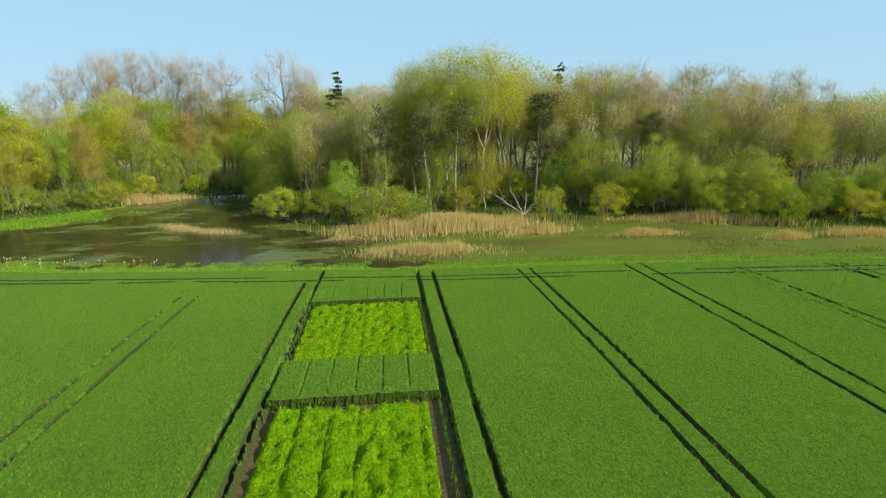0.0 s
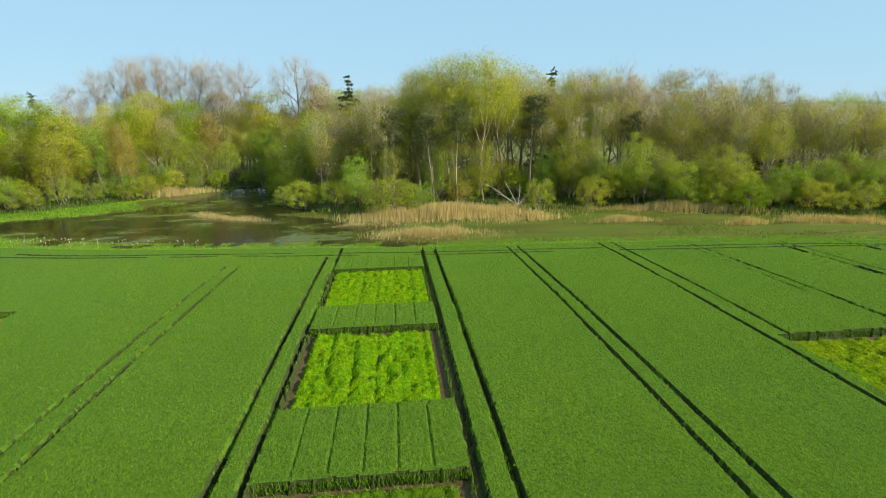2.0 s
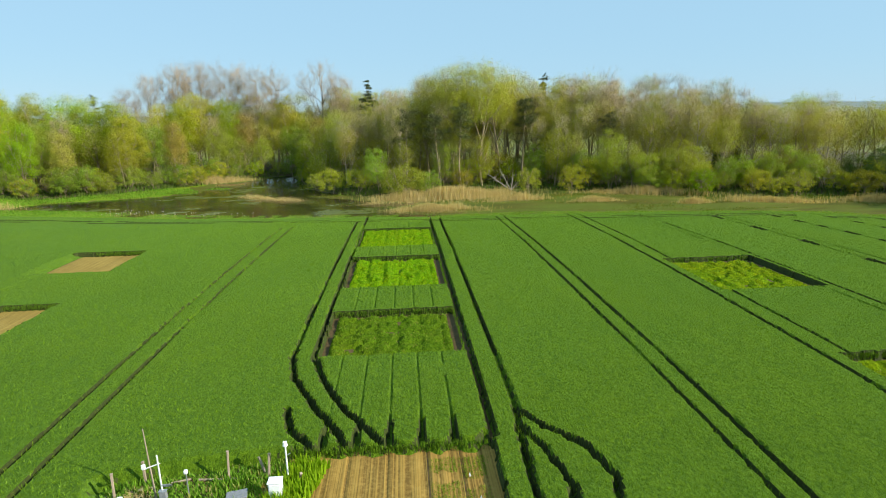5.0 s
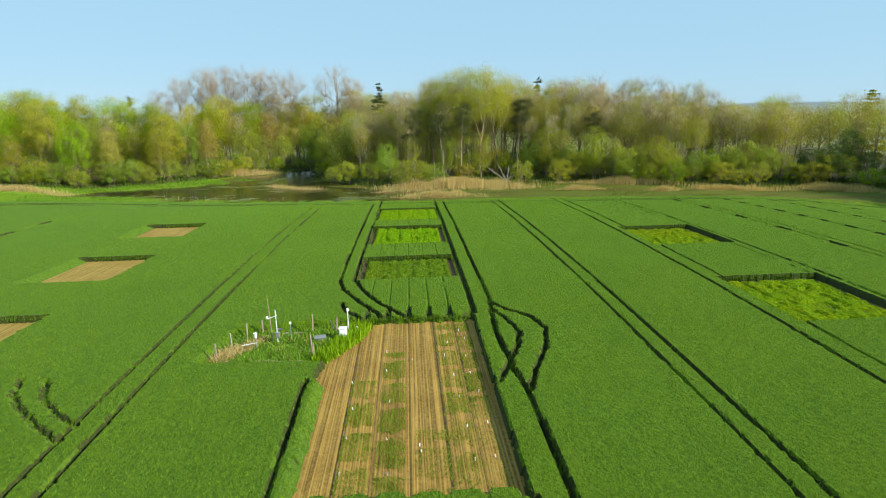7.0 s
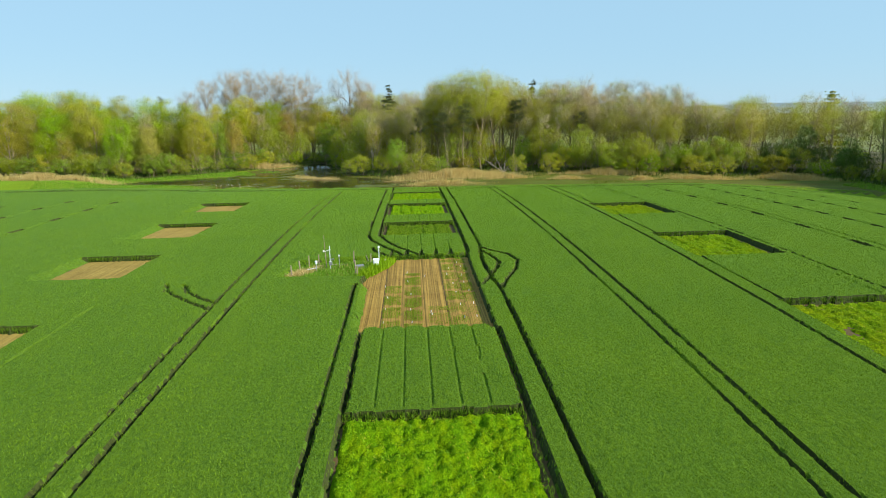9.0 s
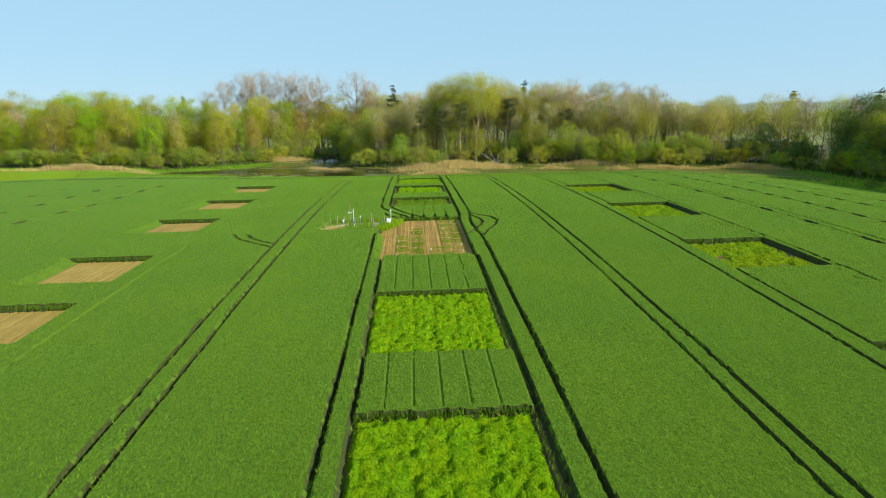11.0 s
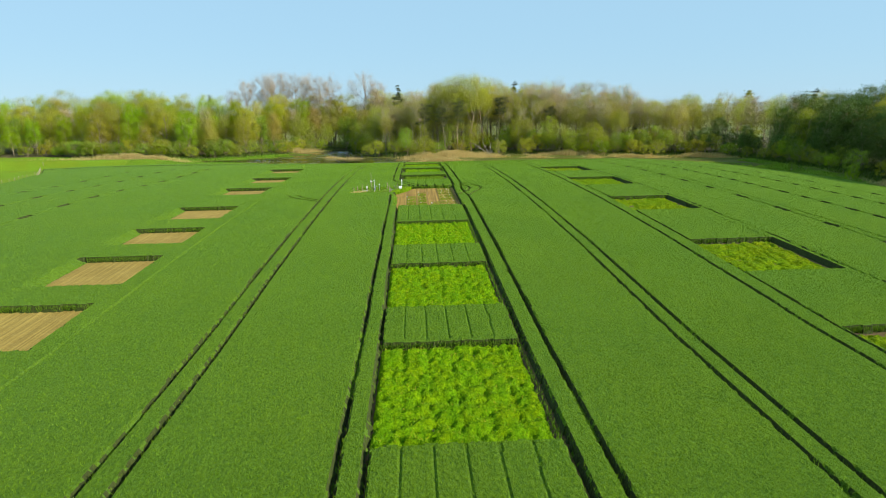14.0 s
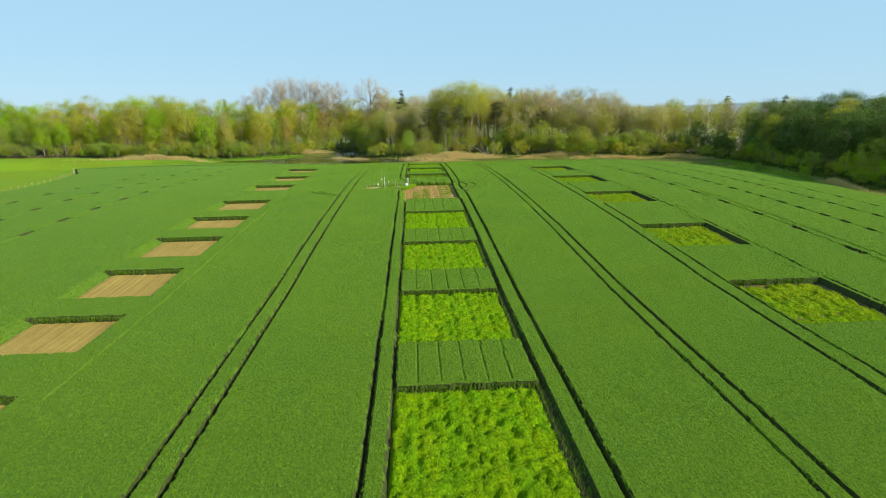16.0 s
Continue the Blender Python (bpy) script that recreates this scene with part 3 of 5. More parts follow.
# ---- trial plots ----
def plot_things():
    rng = np.random.default_rng(11)

    def patch(x0, x1, y0, y1, gap, lift):
        xs, ys = np.arange(x0, x1 + gap * 0.5, gap), np.arange(y0, y1 + gap * 0.5, gap)
        X, Y = np.meshgrid(xs, ys)
        n, m = len(xs), len(ys)
        i = (np.arange(m - 1)[:, None] * n + np.arange(n - 1)).ravel()
        F = np.stack([i, i + 1, i + n + 1, i + n], 1)
        ex = np.minimum(np.minimum(X - x0, x1 - X), np.minimum(Y - y0, y1 - Y))
        return X, Y, F, ex

    def crop_plot(name, x0, x1, y0, y1, tall, top, leaf, label, bare=0.0, dense=26, seed=1, rows=1.87, beds_show=True):
        """A low crop in drilled beds: a lumpy canopy over the soil, with leaves standing out of it."""
        X, Y, F, ex = patch(x0, x1, y0, y1, 0.2, 0)
        lump = vnoise(X * (1.7 if beds_show else 2.3), Y * (1.2 if beds_show else 2.0), seed) * 0.6 + vnoise(X * 0.5, Y * 0.9, seed + 1) * 0.3 + vnoise(X * 3.4, Y * 3.0, seed + 2) * (0.35 if beds_show else 0.6)
        bed = np.abs(np.mod(X - x0, rows) / rows - 0.5) * 2
        h = tall * np.clip((2.7 if beds_show else 2.0) * lump - (0.72 if beds_show else 0.5), 0.10, 1.3) * (1 - (0.7 if beds_show else 0.4) * step(0.80, 0.97, bed)) * step(-0.1, 0.35, ex + 0.35 * (vnoise(X * 2, Y * 2, seed + 5) - 0.5))
        gone = step(0.62, 0.8, vnoise(X * 0.35, Y * 0.25, seed + 3) * 0.7 + 0.3 * vnoise(X * 1.3, Y * 1.3, seed + 4)) * bare
        h = h * (1 - gone) - 0.05 * (h < 0.03)
        Z = crop_top(X, Y) - CROP + h
        plot = new(name, mesh_of(name, np.stack([X, Y, Z], -1).reshape(-1, 3), F, top, True))
        tagged(plot, label, "crop plot", "trial plots", "")
        n = int((x1 - x0) * (y1 - y0) * dense)
        px, py = rng.uniform(x0 + 0.1, x1 - 0.1, n), rng.uniform(y0 + 0.1, y1 - 0.1, n)
        ii = np.clip(((px - x0) / 0.2).astype(int), 0, X.shape[1] - 1)
        jj = np.clip(((py - y0) / 0.2).astype(int), 0, X.shape[0] - 1)
        hh = h[jj, ii]
        ok = hh > 0.08
        V, T = blades(rng, px[ok], py[ok], (crop_top(px, py) - CROP + hh)[ok] - 0.06, 0.14, 0.065, 0.19)
        part_of("leaves", mesh_of("leaves", V, T, leaf), plot)
        return plot

    for k, (y1, y0) in enumerate(LIME):
        sparse = (0.0, 0.5, 0.9, 0.0, 0.25, 0.0, 0.0)[k]
        what = "sparse yellow-green young crop with bare soil patches" if sparse > 0.4 else "lush lime-green young crop in drilled beds"
        crop_plot("crop_plot", PX0 + (0.45 if k in (1, 2) else 0.05), PX1 - (0.6 if k in (1, 2) else 0.05), y0 - 0.15, y1 - (0.35 if k in (1, 2) else 0.12), 0.36 if k != 2 else 0.28,
                  lime_top if k != 2 else dull_top, lime_leaf if k != 2 else dull_leaf, what, sparse, 80, 30 + 7 * k, beds_show=k in (1, 2))
    for k, (y1, y0) in enumerate(RIGHT):
        crop_plot("crop_plot", RX0 + 0.3, RX1 - 0.4, y0 - 0.1, y1 - 0.4, 0.26, thin_top, pale_leaf, "thin yellow-green crop in drilled rows", 0.75, 26, 90 + 7 * k)

    def bare_plot(name, x0, x1, y0, y1, mat, gap=0.25, ridge=0.035):
        X, Y, F, ex = patch(x0, x1, y0, y1, gap, 0)
        Z = crop_top(X, Y) - CROP + 0.02 + ridge * np.sin(X * 2 * np.pi / 0.75) + 0.04 * vnoise(X * 1.5, Y * 1.5, 8)
        Z = Z + 0.025 * vnoise(X * 5, Y * 4, 9) - (0.12 if name != "seedbed" else 0.06) * (ex < 0.01)
        return mesh_of(name, np.stack([X, Y, Z], -1).reshape(-1, 3), F, mat, True)

    for k, (y1, y0) in enumerate(LEFT):
        me = bare_plot("stubble_plot", LX0 + LEFT_SHIFT[k] - 0.1, LX1 + LEFT_SHIFT[k] + 0.1, y0 - 0.1, y1 + 0.1, stubble)
        tagged(new("stubble_plot", me), "bare sandy-brown soil with straw stubble", "bare plot", "bare plots")
    tilled_plot = tagged(new("tilled_plot"), "tilled brown soil drilled in beds beside the weather station", "bare plot", "bare plots")
    cuts = (PX0 - 1.3, -6.95, -5.05, -2.95, -0.75, 1.05, PX1 + 0.5)
    for a, c in zip(cuts, cuts[1:]):                            # beds between the wheel ruts
        part_of("seedbed", bare_plot("seedbed", a + 0.015, c - 0.015, SOIL[1] - 0.5, SOIL[0] + 0.6, tilled, 0.125, 0.012), tilled_plot)
    # rows of seedlings on the tilled plot
    beds = [(-6.0, 0.85, (-33.4, -20.5), 0.8), (-4.0, 0.75, (-33.4, -16.0), 1.05), (-1.5, 1.0, (-33.4, -27.0), 0.4), (0.2, 0.8, (-33.0, -10.5), 0.5), (1.75, 0.65, (-24, -10.5), 0.85), (1.75, 0.65, (-33, -24), 0.2)]
    X, Y = [], []
    for cx, half, (ya, yb), dense in beds:
        n = int(half * 2 * (yb - ya) * 700)
        px, py = cx + rng.uniform(-half, half, n), rng.uniform(ya, yb, n)
        px = cx + np.round((px - cx) / 0.25) * 0.25 + rng.normal(0, 0.05, n)
        gapped = np.mod(py + 2.0 + 0.4 * cx + 0.5 * vnoise(px * 3, py * 3, 64), 3.4) > 0.75
        ok = (rng.random(n) < dense * (0.25 + 1.2 * vnoise(px * 0.8, py * 0.6, 61))) & gapped
        X.append(px[ok]), Y.append(py[ok])
    X, Y = np.concatenate(X), np.concatenate(Y)
    V, T = blades(rng, X, Y, crop_top(X, Y) - CROP + 0.02, 0.10, 0.055, 0.09)
    tagged(new("seedlings", mesh_of("seedlings", V, T, seedling_leaf)), "rows of small green seedlings on tilled soil", "seedlings", kind="stuff")
    # ragged weeds along the back and side of the tilled plot
    n = 17000
    px, py = rng.uniform(-18.5, -6, n), rng.uniform(-18, -10, n)
    ok = inside(STATION, px, py) & (rng.random(n) < 0.3 + 0.9 * vnoise(px * 0.9, py * 0.9, 62))
    lush = (px > -11) & ok & ((px + 8.0) * 1.0 - (py + 14.5) * 0.35 > -1.4)
    px2, py2 = px[ok], py[ok]
    hh = 0.14 + 0.30 * vnoise(px2 * 0.8, py2 * 0.8, 63) + 0.35 * lush[ok]
    rank = lush[ok]
    V, T = blades(rng, px2[rank], py2[rank], crop_top(px2, py2)[rank] - CROP, hh[rank], 0.16, 0.25)
    tagged(new("lush_weeds", mesh_of("lush_weeds", V, T, bramble_leaf)), "bright tall weeds beside the instrument cabinet", "weeds", kind="stuff")
    V, T = blades(rng, px2[~rank], py2[~rank], crop_top(px2, py2)[~rank] - CROP, hh[~rank], 0.14, 0.2)
    tagged(new("weeds", mesh_of("weeds", V, T, grass_leaf)), "rough green weeds and long grass in an enclosure", "weeds", kind="stuff")


plot_things()


# ---- solid shapes ----
def part(name, bm, mat, parent, label=""):
    me = bpy.data.meshes.new(name)
    bm.to_mesh(me)
    bm.free()
    me.materials.append(mat)
    ob = new(name, me)
    ob.parent = parent
    return tagged(ob, label)


def box(sx_, sy_, sz_, at=(0, 0, 0), bevel=0.01, turn=(0, 0, 0)):
    bm = bmesh.new()
    bmesh.ops.create_cube(bm, size=1, matrix=Matrix.Diagonal((sx_, sy_, sz_, 1)))
    if bevel:
        bmesh.ops.bevel(bm, geom=bm.edges[:], offset=bevel, segments=1, affect="EDGES")
    bm.transform(pose(*at, *turn))
    return bm


def rod(a, b, r0, r1=None, sides=8):
    a, b = Vector(a), Vector(b)
    bm = bmesh.new()
    bmesh.ops.create_cone(bm, cap_ends=True, segments=sides, radius1=r0, radius2=r0 if r1 is None else r1, depth=(b - a).length)
    bm.transform(Matrix.Translation((a + b) / 2) @ (b - a).to_track_quat("Z", "Y").to_matrix().to_4x4())
    return bm


def thing(name, x, y, z, label, category, group=""):
    ob = new(name)
    ob.location = (x, y, z)
    return tagged(ob, label, category, group)


def soil_at(x, y):
    return float(crop_top(np.array(x), np.array(y))) - CROP


def weather_station():
    z = lambda x, y: soil_at(x, y)
    # tall pale mast with an arm of sensors
    m = thing("weather_mast", -13.75, -13.0, z(-13.75, -13.0), "white weather mast with a cross arm and instruments", "weather mast")
    part("pole", rod((0, 0, 0), (0, 0, 2.9), 0.04, 0.035), white_paint, m)
    part("arm", rod((-0.75, 0, 2.15), (0.1, 0, 2.45), 0.03), white_paint, m)
    part("sensor", box(0.16, 0.14, 0.2, (-0.7, 0, 2.3)), white_paint, m)
    b = part("logger_box", box(0.34, 0.2, 0.42, (0.05, -0.08, 0.75), 0.02), grey_box, m, "grey instrument box")
    part("lid", box(0.38, 0.24, 0.03, (0.05, -0.08, 0.98), 0.008), grey_metal, b)
    part("solar_panel", box(0.4, 0.03, 0.3, (0.3, -0.05, 1.25), 0.005, (35, 0, 0)), grey_metal, m)
    p = thing("timber_pole", -14.3, -12.6, z(-14.3, -12.6), "thin weathered timber pole beside the mast", "pole")
    part("pole", rod((0, 0, 0), (-0.1, 0, 4.1), 0.05, 0.025), old_wood, p)
    part("stay", rod((0.06, -0.06, 0.0), (-0.05, 0, 2.2), 0.035, 0.03), old_wood, p)
    # rain gauge on a stand
    g = thing("rain_gauge", -15.25, -14.0, z(-15.25, -14.0), "white rain gauge on a short post", "rain gauge")
    part("post", rod((0, 0, 0), (0, 0, 1.0), 0.04), grey_metal, g)
    part("collector", rod((0, 0, 1.0), (0, 0, 1.34), 0.11, 0.14, 14), white_paint, g)
    part("rim", rod((0, 0, 1.34), (0, 0, 1.38), 0.155, 0.155, 14), white_paint, g)
    part("outrigger", rod((-1.1, -0.2, 0.42), (0.1, 0, 0.55), 0.03), white_paint, g)
    # cabinet and sensor post by the tilled plot
    c = thing("instrument_cabinet", -8.35, -13.0, z(-8.35, -13.0), "white instrument cabinet standing on low feet", "cabinet")
    part("body", box(0.62, 0.5, 0.95, (0, 0, 0.62), 0.02), white_paint, c)
    d = part("door", box(0.52, 0.03, 0.82, (0, -0.262, 0.62), 0.01), white_paint, c)
    part("handle", box(0.03, 0.03, 0.14, (0.18, -0.29, 0.65), 0.008), grey_metal, d)
    part("roof", box(0.70, 0.58, 0.05, (0, 0, 1.12), 0.015), white_paint, c)
    for fx in (-0.24, 0.24):
        part("foot", box(0.08, 0.42, 0.16, (fx, 0, 0.08), 0.01), grey_metal, c)
    s = thing("sensor_post", -8.05, -11.6, z(-8.05, -11.6), "slim white post carrying a round sensor head", "sensor post")
    part("post", rod((0, 0, 0), (0, 0, 2.1), 0.045, 0.04), white_paint, s)
    part("head", rod((0, 0, 2.1), (0, 0, 2.32), 0.13, 0.10, 14), white_paint, s)
    part("bracket", rod((0, 0, 1.5), (0.22, 0, 1.65), 0.025), grey_metal, s)
    k = thing("grey_stand", -12.75, -12.5, z(-12.75, -12.5), "short grey instrument stand", "stand")
    part("post", rod((0, 0, 0), (0, 0, 1.5), 0.035), grey_metal, k)
    part("head", box(0.16, 0.16, 0.2, (0, 0, 1.55), 0.02), white_paint, k)
    t = thing("dark_crate", -10.3, -12.9, z(-10.3, -12.9), "dark low crate lying among weeds", "crate")
    part("body", box(0.95, 0.6, 0.34, (0, 0, 0.17), 0.03, (0, 0, 12)), grey_box, t)
    part("cover", box(1.0, 0.66, 0.05, (0, 0, 0.37), 0.015, (0, 0, 12)), grey_box, t)
    # posts, rails and leaning boards of the enclosure
    first = None
    for x, y, h, tilt in ((-17.7, -16.2, 1.3, 3), (-17.1, -14.2, 1.5, -4), (-16.4, -12.4, 1.6, 2), (-15.4, -11.2, 1.4, 0), (-11.2, -11.2, 1.7, 3), (-9.1, -11.4, 1.4, -14),
                          (-10.25, -16.6, 1.35, 2), (-10.5, -15.6, 1.7, -3), (-9.3, -11.0, 1.1, 22), (-7.5, -11.6, 1.0, -35)):
        if first is None:
            first = thing("fence_post", x, y, z(x, y), "weathered wooden fence post", "fence post", "posts of the enclosure")
            part("post", box(0.11, 0.11, 1.5, (0, 0, 0.75), 0.015), old_wood, first)
            part("cap", box(0.13, 0.13, 0.04, (0, 0, 1.51), 0.01), old_wood, first)
        else:
            copy_thing(first, Matrix.LocRotScale((x, y, z(x, y) - 0.02), Euler((0, radians(tilt), radians(tilt * 7))), (1, 1, h / 1.5)))
    for xa, ya, xb, yb, r in ((-17.8, -16.4, -13.0, -16.6, 0.09), (-13.1, -16.75, -10.3, -16.75, 0.07), (-17.3, -12.2, -13.2, -11.0, 0.07), (-12.8, -11.1, -9.0, -11.3, 0.06)):
        q = thing("timber_rail", xa, ya, z(xa, ya), "weathered timber pole lying along the enclosure edge", "rail", "rails of the enclosure")
        part("pole", rod((0, 0, r), (xb - xa, yb - ya, r + z(xb, yb) - z(xa, ya)), r, r * 0.75, 7), old_wood, q)
    rng = random.Random(3)
    SV, ST = [], []
    for i in range(9):
        x, y = -17.4 + 0.22 * i + rng.uniform(-0.4, 0.4), -16.2 + 0.42 * i + rng.uniform(-0.4, 0.4)
        nr = np.random.default_rng(i)
        n = 170
        a = nr.normal(0, 0.36, (n, 2))
        V, T = blades(nr, a[:, 0], a[:, 1], nr.uniform(0, 0.2, n), 0.42 if i < 5 else 0.25, 0.09, 0.45)
        ST.append(T + 3 * n * i), SV.append(V + (x, y, z(x, y)))
    tagged(new("straw_litter", mesh_of("straw_litter", np.concatenate(SV), np.concatenate(ST), reed_leaf)), "pale cut straw and sticks heaped in a corner", "straw", kind="stuff")


weather_station()


def plot_markers():
    first = None
    rng = random.Random(8)
    for cx, ys in ((-6.9, (-30.8, -27.6, -24.3, -20.8)), (-4.3, (-31.0, -27.9, -23.6, -19.2, -15.9)), (-2.6, (-29.2, -28.6, -17.5)), (0.15, (-30.2, -26.9, -23.4, -20.3, -17.0, -14.6)),
                   (1.7, (-30.0, -26.6, -22.8, -20.1, -17.3, -14.0, -12.2))):
        for y in ys:
            x = cx + rng.uniform(-0.25, 0.25) + (y + 20) * -0.03
            m = pose(x, y, soil_at(x, y) - 0.02, 0, rng.uniform(-14, 14), rng.uniform(-30, 30))
            if first is None:
                first = thing("plot_marker", 0, 0, 0, "small white plot peg standing in the soil", "plot marker", "plot markers")
                first.matrix_basis = m
                part("peg", box(0.06, 0.02, 0.28, (0, 0, 0.14), 0.005), white_paint, first)
            else:
                copy_thing(first, m)


plot_markers()


# ---- reeds, bank and marsh plants ----
def reed_beds():
    rng = np.random.default_rng(21)
    beds = [  # centre, half axes, turn, stems, height
        ((-35, 104), (13.5, 2.6), -29, 5200, 1.9), ((10, 97), (19, 6.0), 3, 15000, 2.0), ((5, 80.5), (9, 2.6), -5, 5200, 1.3), ((-60, 140), (13, 2.5), 25, 3600, 1.9),
        ((42, 86), (6, 1.5), 0, 1500, 1.3), ((62, 79.5), (4, 1.2), -5, 900, 1.3), ((78, 78), (12, 1.6), -12, 2600, 1.4), ((58, 93), (16, 3), -22, 4200, 1.7),
        ((-118, 104), (30, 2.4), -6, 6500, 1.8), ((-70, 96), (10, 1.2), -20, 700, 1.0), ((102, 72), (10, 2.0), -35, 3000, 1.6), ((103, -12), (2.0, 10), -10, 3000, 1.6),
        ((25, 90), (8, 2), 10, 1600, 1.2), ((-12, 91), (6, 1.5), 10, 900, 1.2)]
    for (cx, cy), (a, b), turn, n, tall in beds:
        n = int(n * 1.6)
        r, t = np.abs(rng.normal(0, 0.58, n)), rng.uniform(0, 2 * np.pi, n)
        u, v = r * a * np.cos(t), r * b * np.sin(t)
        c, s = math.cos(radians(turn)), math.sin(radians(turn))
        x, y = cx + u * c - v * s, cy + u * s + v * c
        ok = rng.random(n) < 0.25 + 1.1 * vnoise(x * 0.35, y * 0.45, 71)
        x, y = x[ok], y[ok]
        h = tall * (0.65 + 0.6 * vnoise(x * 0.3, y * 0.3, 72)) * (1 - 0.45 * step(0.5, 1.2, r[ok]))
        V, T = blades(rng, x, y, land(x, y) - 0.05, h, 0.085, 0.25)
        tagged(new("reed_bed", mesh_of("reed_bed", V, T, reed_leaf)), "pale dry reeds standing in shallow water", "reeds", "reed beds", "stuff")
    # grass along the field's back edge and the meadow side
    n = 60000
    x = rng.uniform(-118, 104, n)
    y = back_edge(x) + rng.uniform(-0.4, 7.0, n) ** 1.0
    ok = (land(x, y) > WATER - 0.02) & (rng.random(n) < 0.3 + vnoise(x * 0.25, y * 0.4, 73))
    x, y = x[ok], y[ok]
    V, T = blades(rng, x, y, land(x, y), 0.22, 0.12, 0.18)
    tagged(new("bank_grass", mesh_of("bank_grass", V, T, grass_leaf)), "fresh green grass on the pond bank", "grass", kind="stuff")
    n = 150000
    x, y = rng.uniform(-100, 108, n), rng.uniform(70, 125, n)
    ok = (land(x, y) > WATER - 0.03) & (y > back_edge(x) + 5) & (rng.random(n) < -1.1 + 2.4 * vnoise(x * 0.10, y * 0.2, 74)) & ~in_wood(x, y)
    x, y = x[ok], y[ok]
    V, T = blades(rng, x, y, land(x, y), 0.22, 0.16, 0.2)
    tagged(new("marsh_plants", mesh_of("marsh_plants", V, T, marsh_leaf)), "low olive and green marsh plants", "marsh plants", kind="stuff")
    n = 30000
    x, y = rng.uniform(-104, -44, n), rng.uniform(88, 128, n)
    ok = (land(x, y) > WATER + 0.04) & ~in_wood(x, y) & (rng.random(n) < 0.2 + vnoise(x * 0.2, y * 0.3, 76))
    x, y = x[ok], y[ok]
    V, T = blades(rng, x, y, land(x, y), 0.35, 0.18, 0.25)
    tagged(new("shore_grass", mesh_of("shore_grass", V, T, weed_leaf)), "tufted green grass on the pond's far shore", "grass", kind="stuff")
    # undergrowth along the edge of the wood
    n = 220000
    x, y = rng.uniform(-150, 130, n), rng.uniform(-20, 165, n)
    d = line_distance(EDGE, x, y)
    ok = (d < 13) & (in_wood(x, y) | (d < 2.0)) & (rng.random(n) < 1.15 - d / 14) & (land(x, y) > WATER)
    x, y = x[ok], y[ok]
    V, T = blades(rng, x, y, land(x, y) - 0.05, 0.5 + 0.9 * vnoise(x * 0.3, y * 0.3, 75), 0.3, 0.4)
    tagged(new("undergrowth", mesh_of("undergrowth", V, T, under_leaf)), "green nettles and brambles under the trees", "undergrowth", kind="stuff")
    # right-hand edge of the field
    n = 9000
    y = rng.uniform(-40, 60, n)
    x = right_edge(y) + rng.uniform(-0.5, 5, n)
    V, T = blades(rng, x, y, land(x, y), 0.4, 0.14, 0.2)
    tagged(new("edge_grass", mesh_of("edge_grass", V, T, grass_leaf)), "long grass along the field edge", "grass", kind="stuff")


reed_beds()


def bulrushes():
    first = None
    rng = random.Random(12)
    for i in range(44):
        x = -66 + 34 * rng.random()
        y = float(back_edge(np.array(x))) + 2.6 + rng.uniform(-0.9, 3.4)
        m = Matrix.LocRotScale((x, y, float(land(x, y)) - 0.05), Euler((rng.uniform(-0.1, 0.1), rng.uniform(-0.1, 0.1), rng.uniform(0, 6))), (0.75, 0.75, rng.uniform(0.7, 1.1)))
        if first is None:
            first = thing("bulrush", 0, 0, 0, "bulrush with a pale fluffy seed head", "bulrush", "bulrushes by the pond")
            first.matrix_basis = Matrix.Translation(m.translation)
            part("stem", rod((0, 0, 0), (0, 0, 1.15), 0.02, 0.012, 5), reed_leaf, first)
            bm = rod((0, 0, 1.1), (0, 0, 1.28), 0.06, 0.11, 7)
            bmesh.ops.translate(bm, verts=bm.verts[:], vec=(0, 0, 0))
            part("seed_head", bm, cream_fluff, first, "cream fluffy seed head")
        else:
            copy_thing(first, m)


bulrushes()


def meadow_fence():
    first = None
    for i in range(34):
        y = -30 + i * 4.0
        x = float(left_edge(np.array(y))) - 1.2
        m = pose(x, y, float(land(x, y)) - 0.05, 0, 0, i * 17 % 40)
        if first is None:
            first = thing("meadow_post", 0, 0, 0, "pale thin fence post along the meadow", "fence post", "meadow fence posts")
            first.matrix_basis = m
            part("post", rod((0, 0, 0), (0, 0, 1.25), 0.06, 0.05, 6), old_wood, first)
            part("insulator", rod((0, 0, 1.25), (0, 0, 1.33), 0.055, 0.03, 6), white_paint, first)
        else:
            copy_thing(first, m)


meadow_fence()


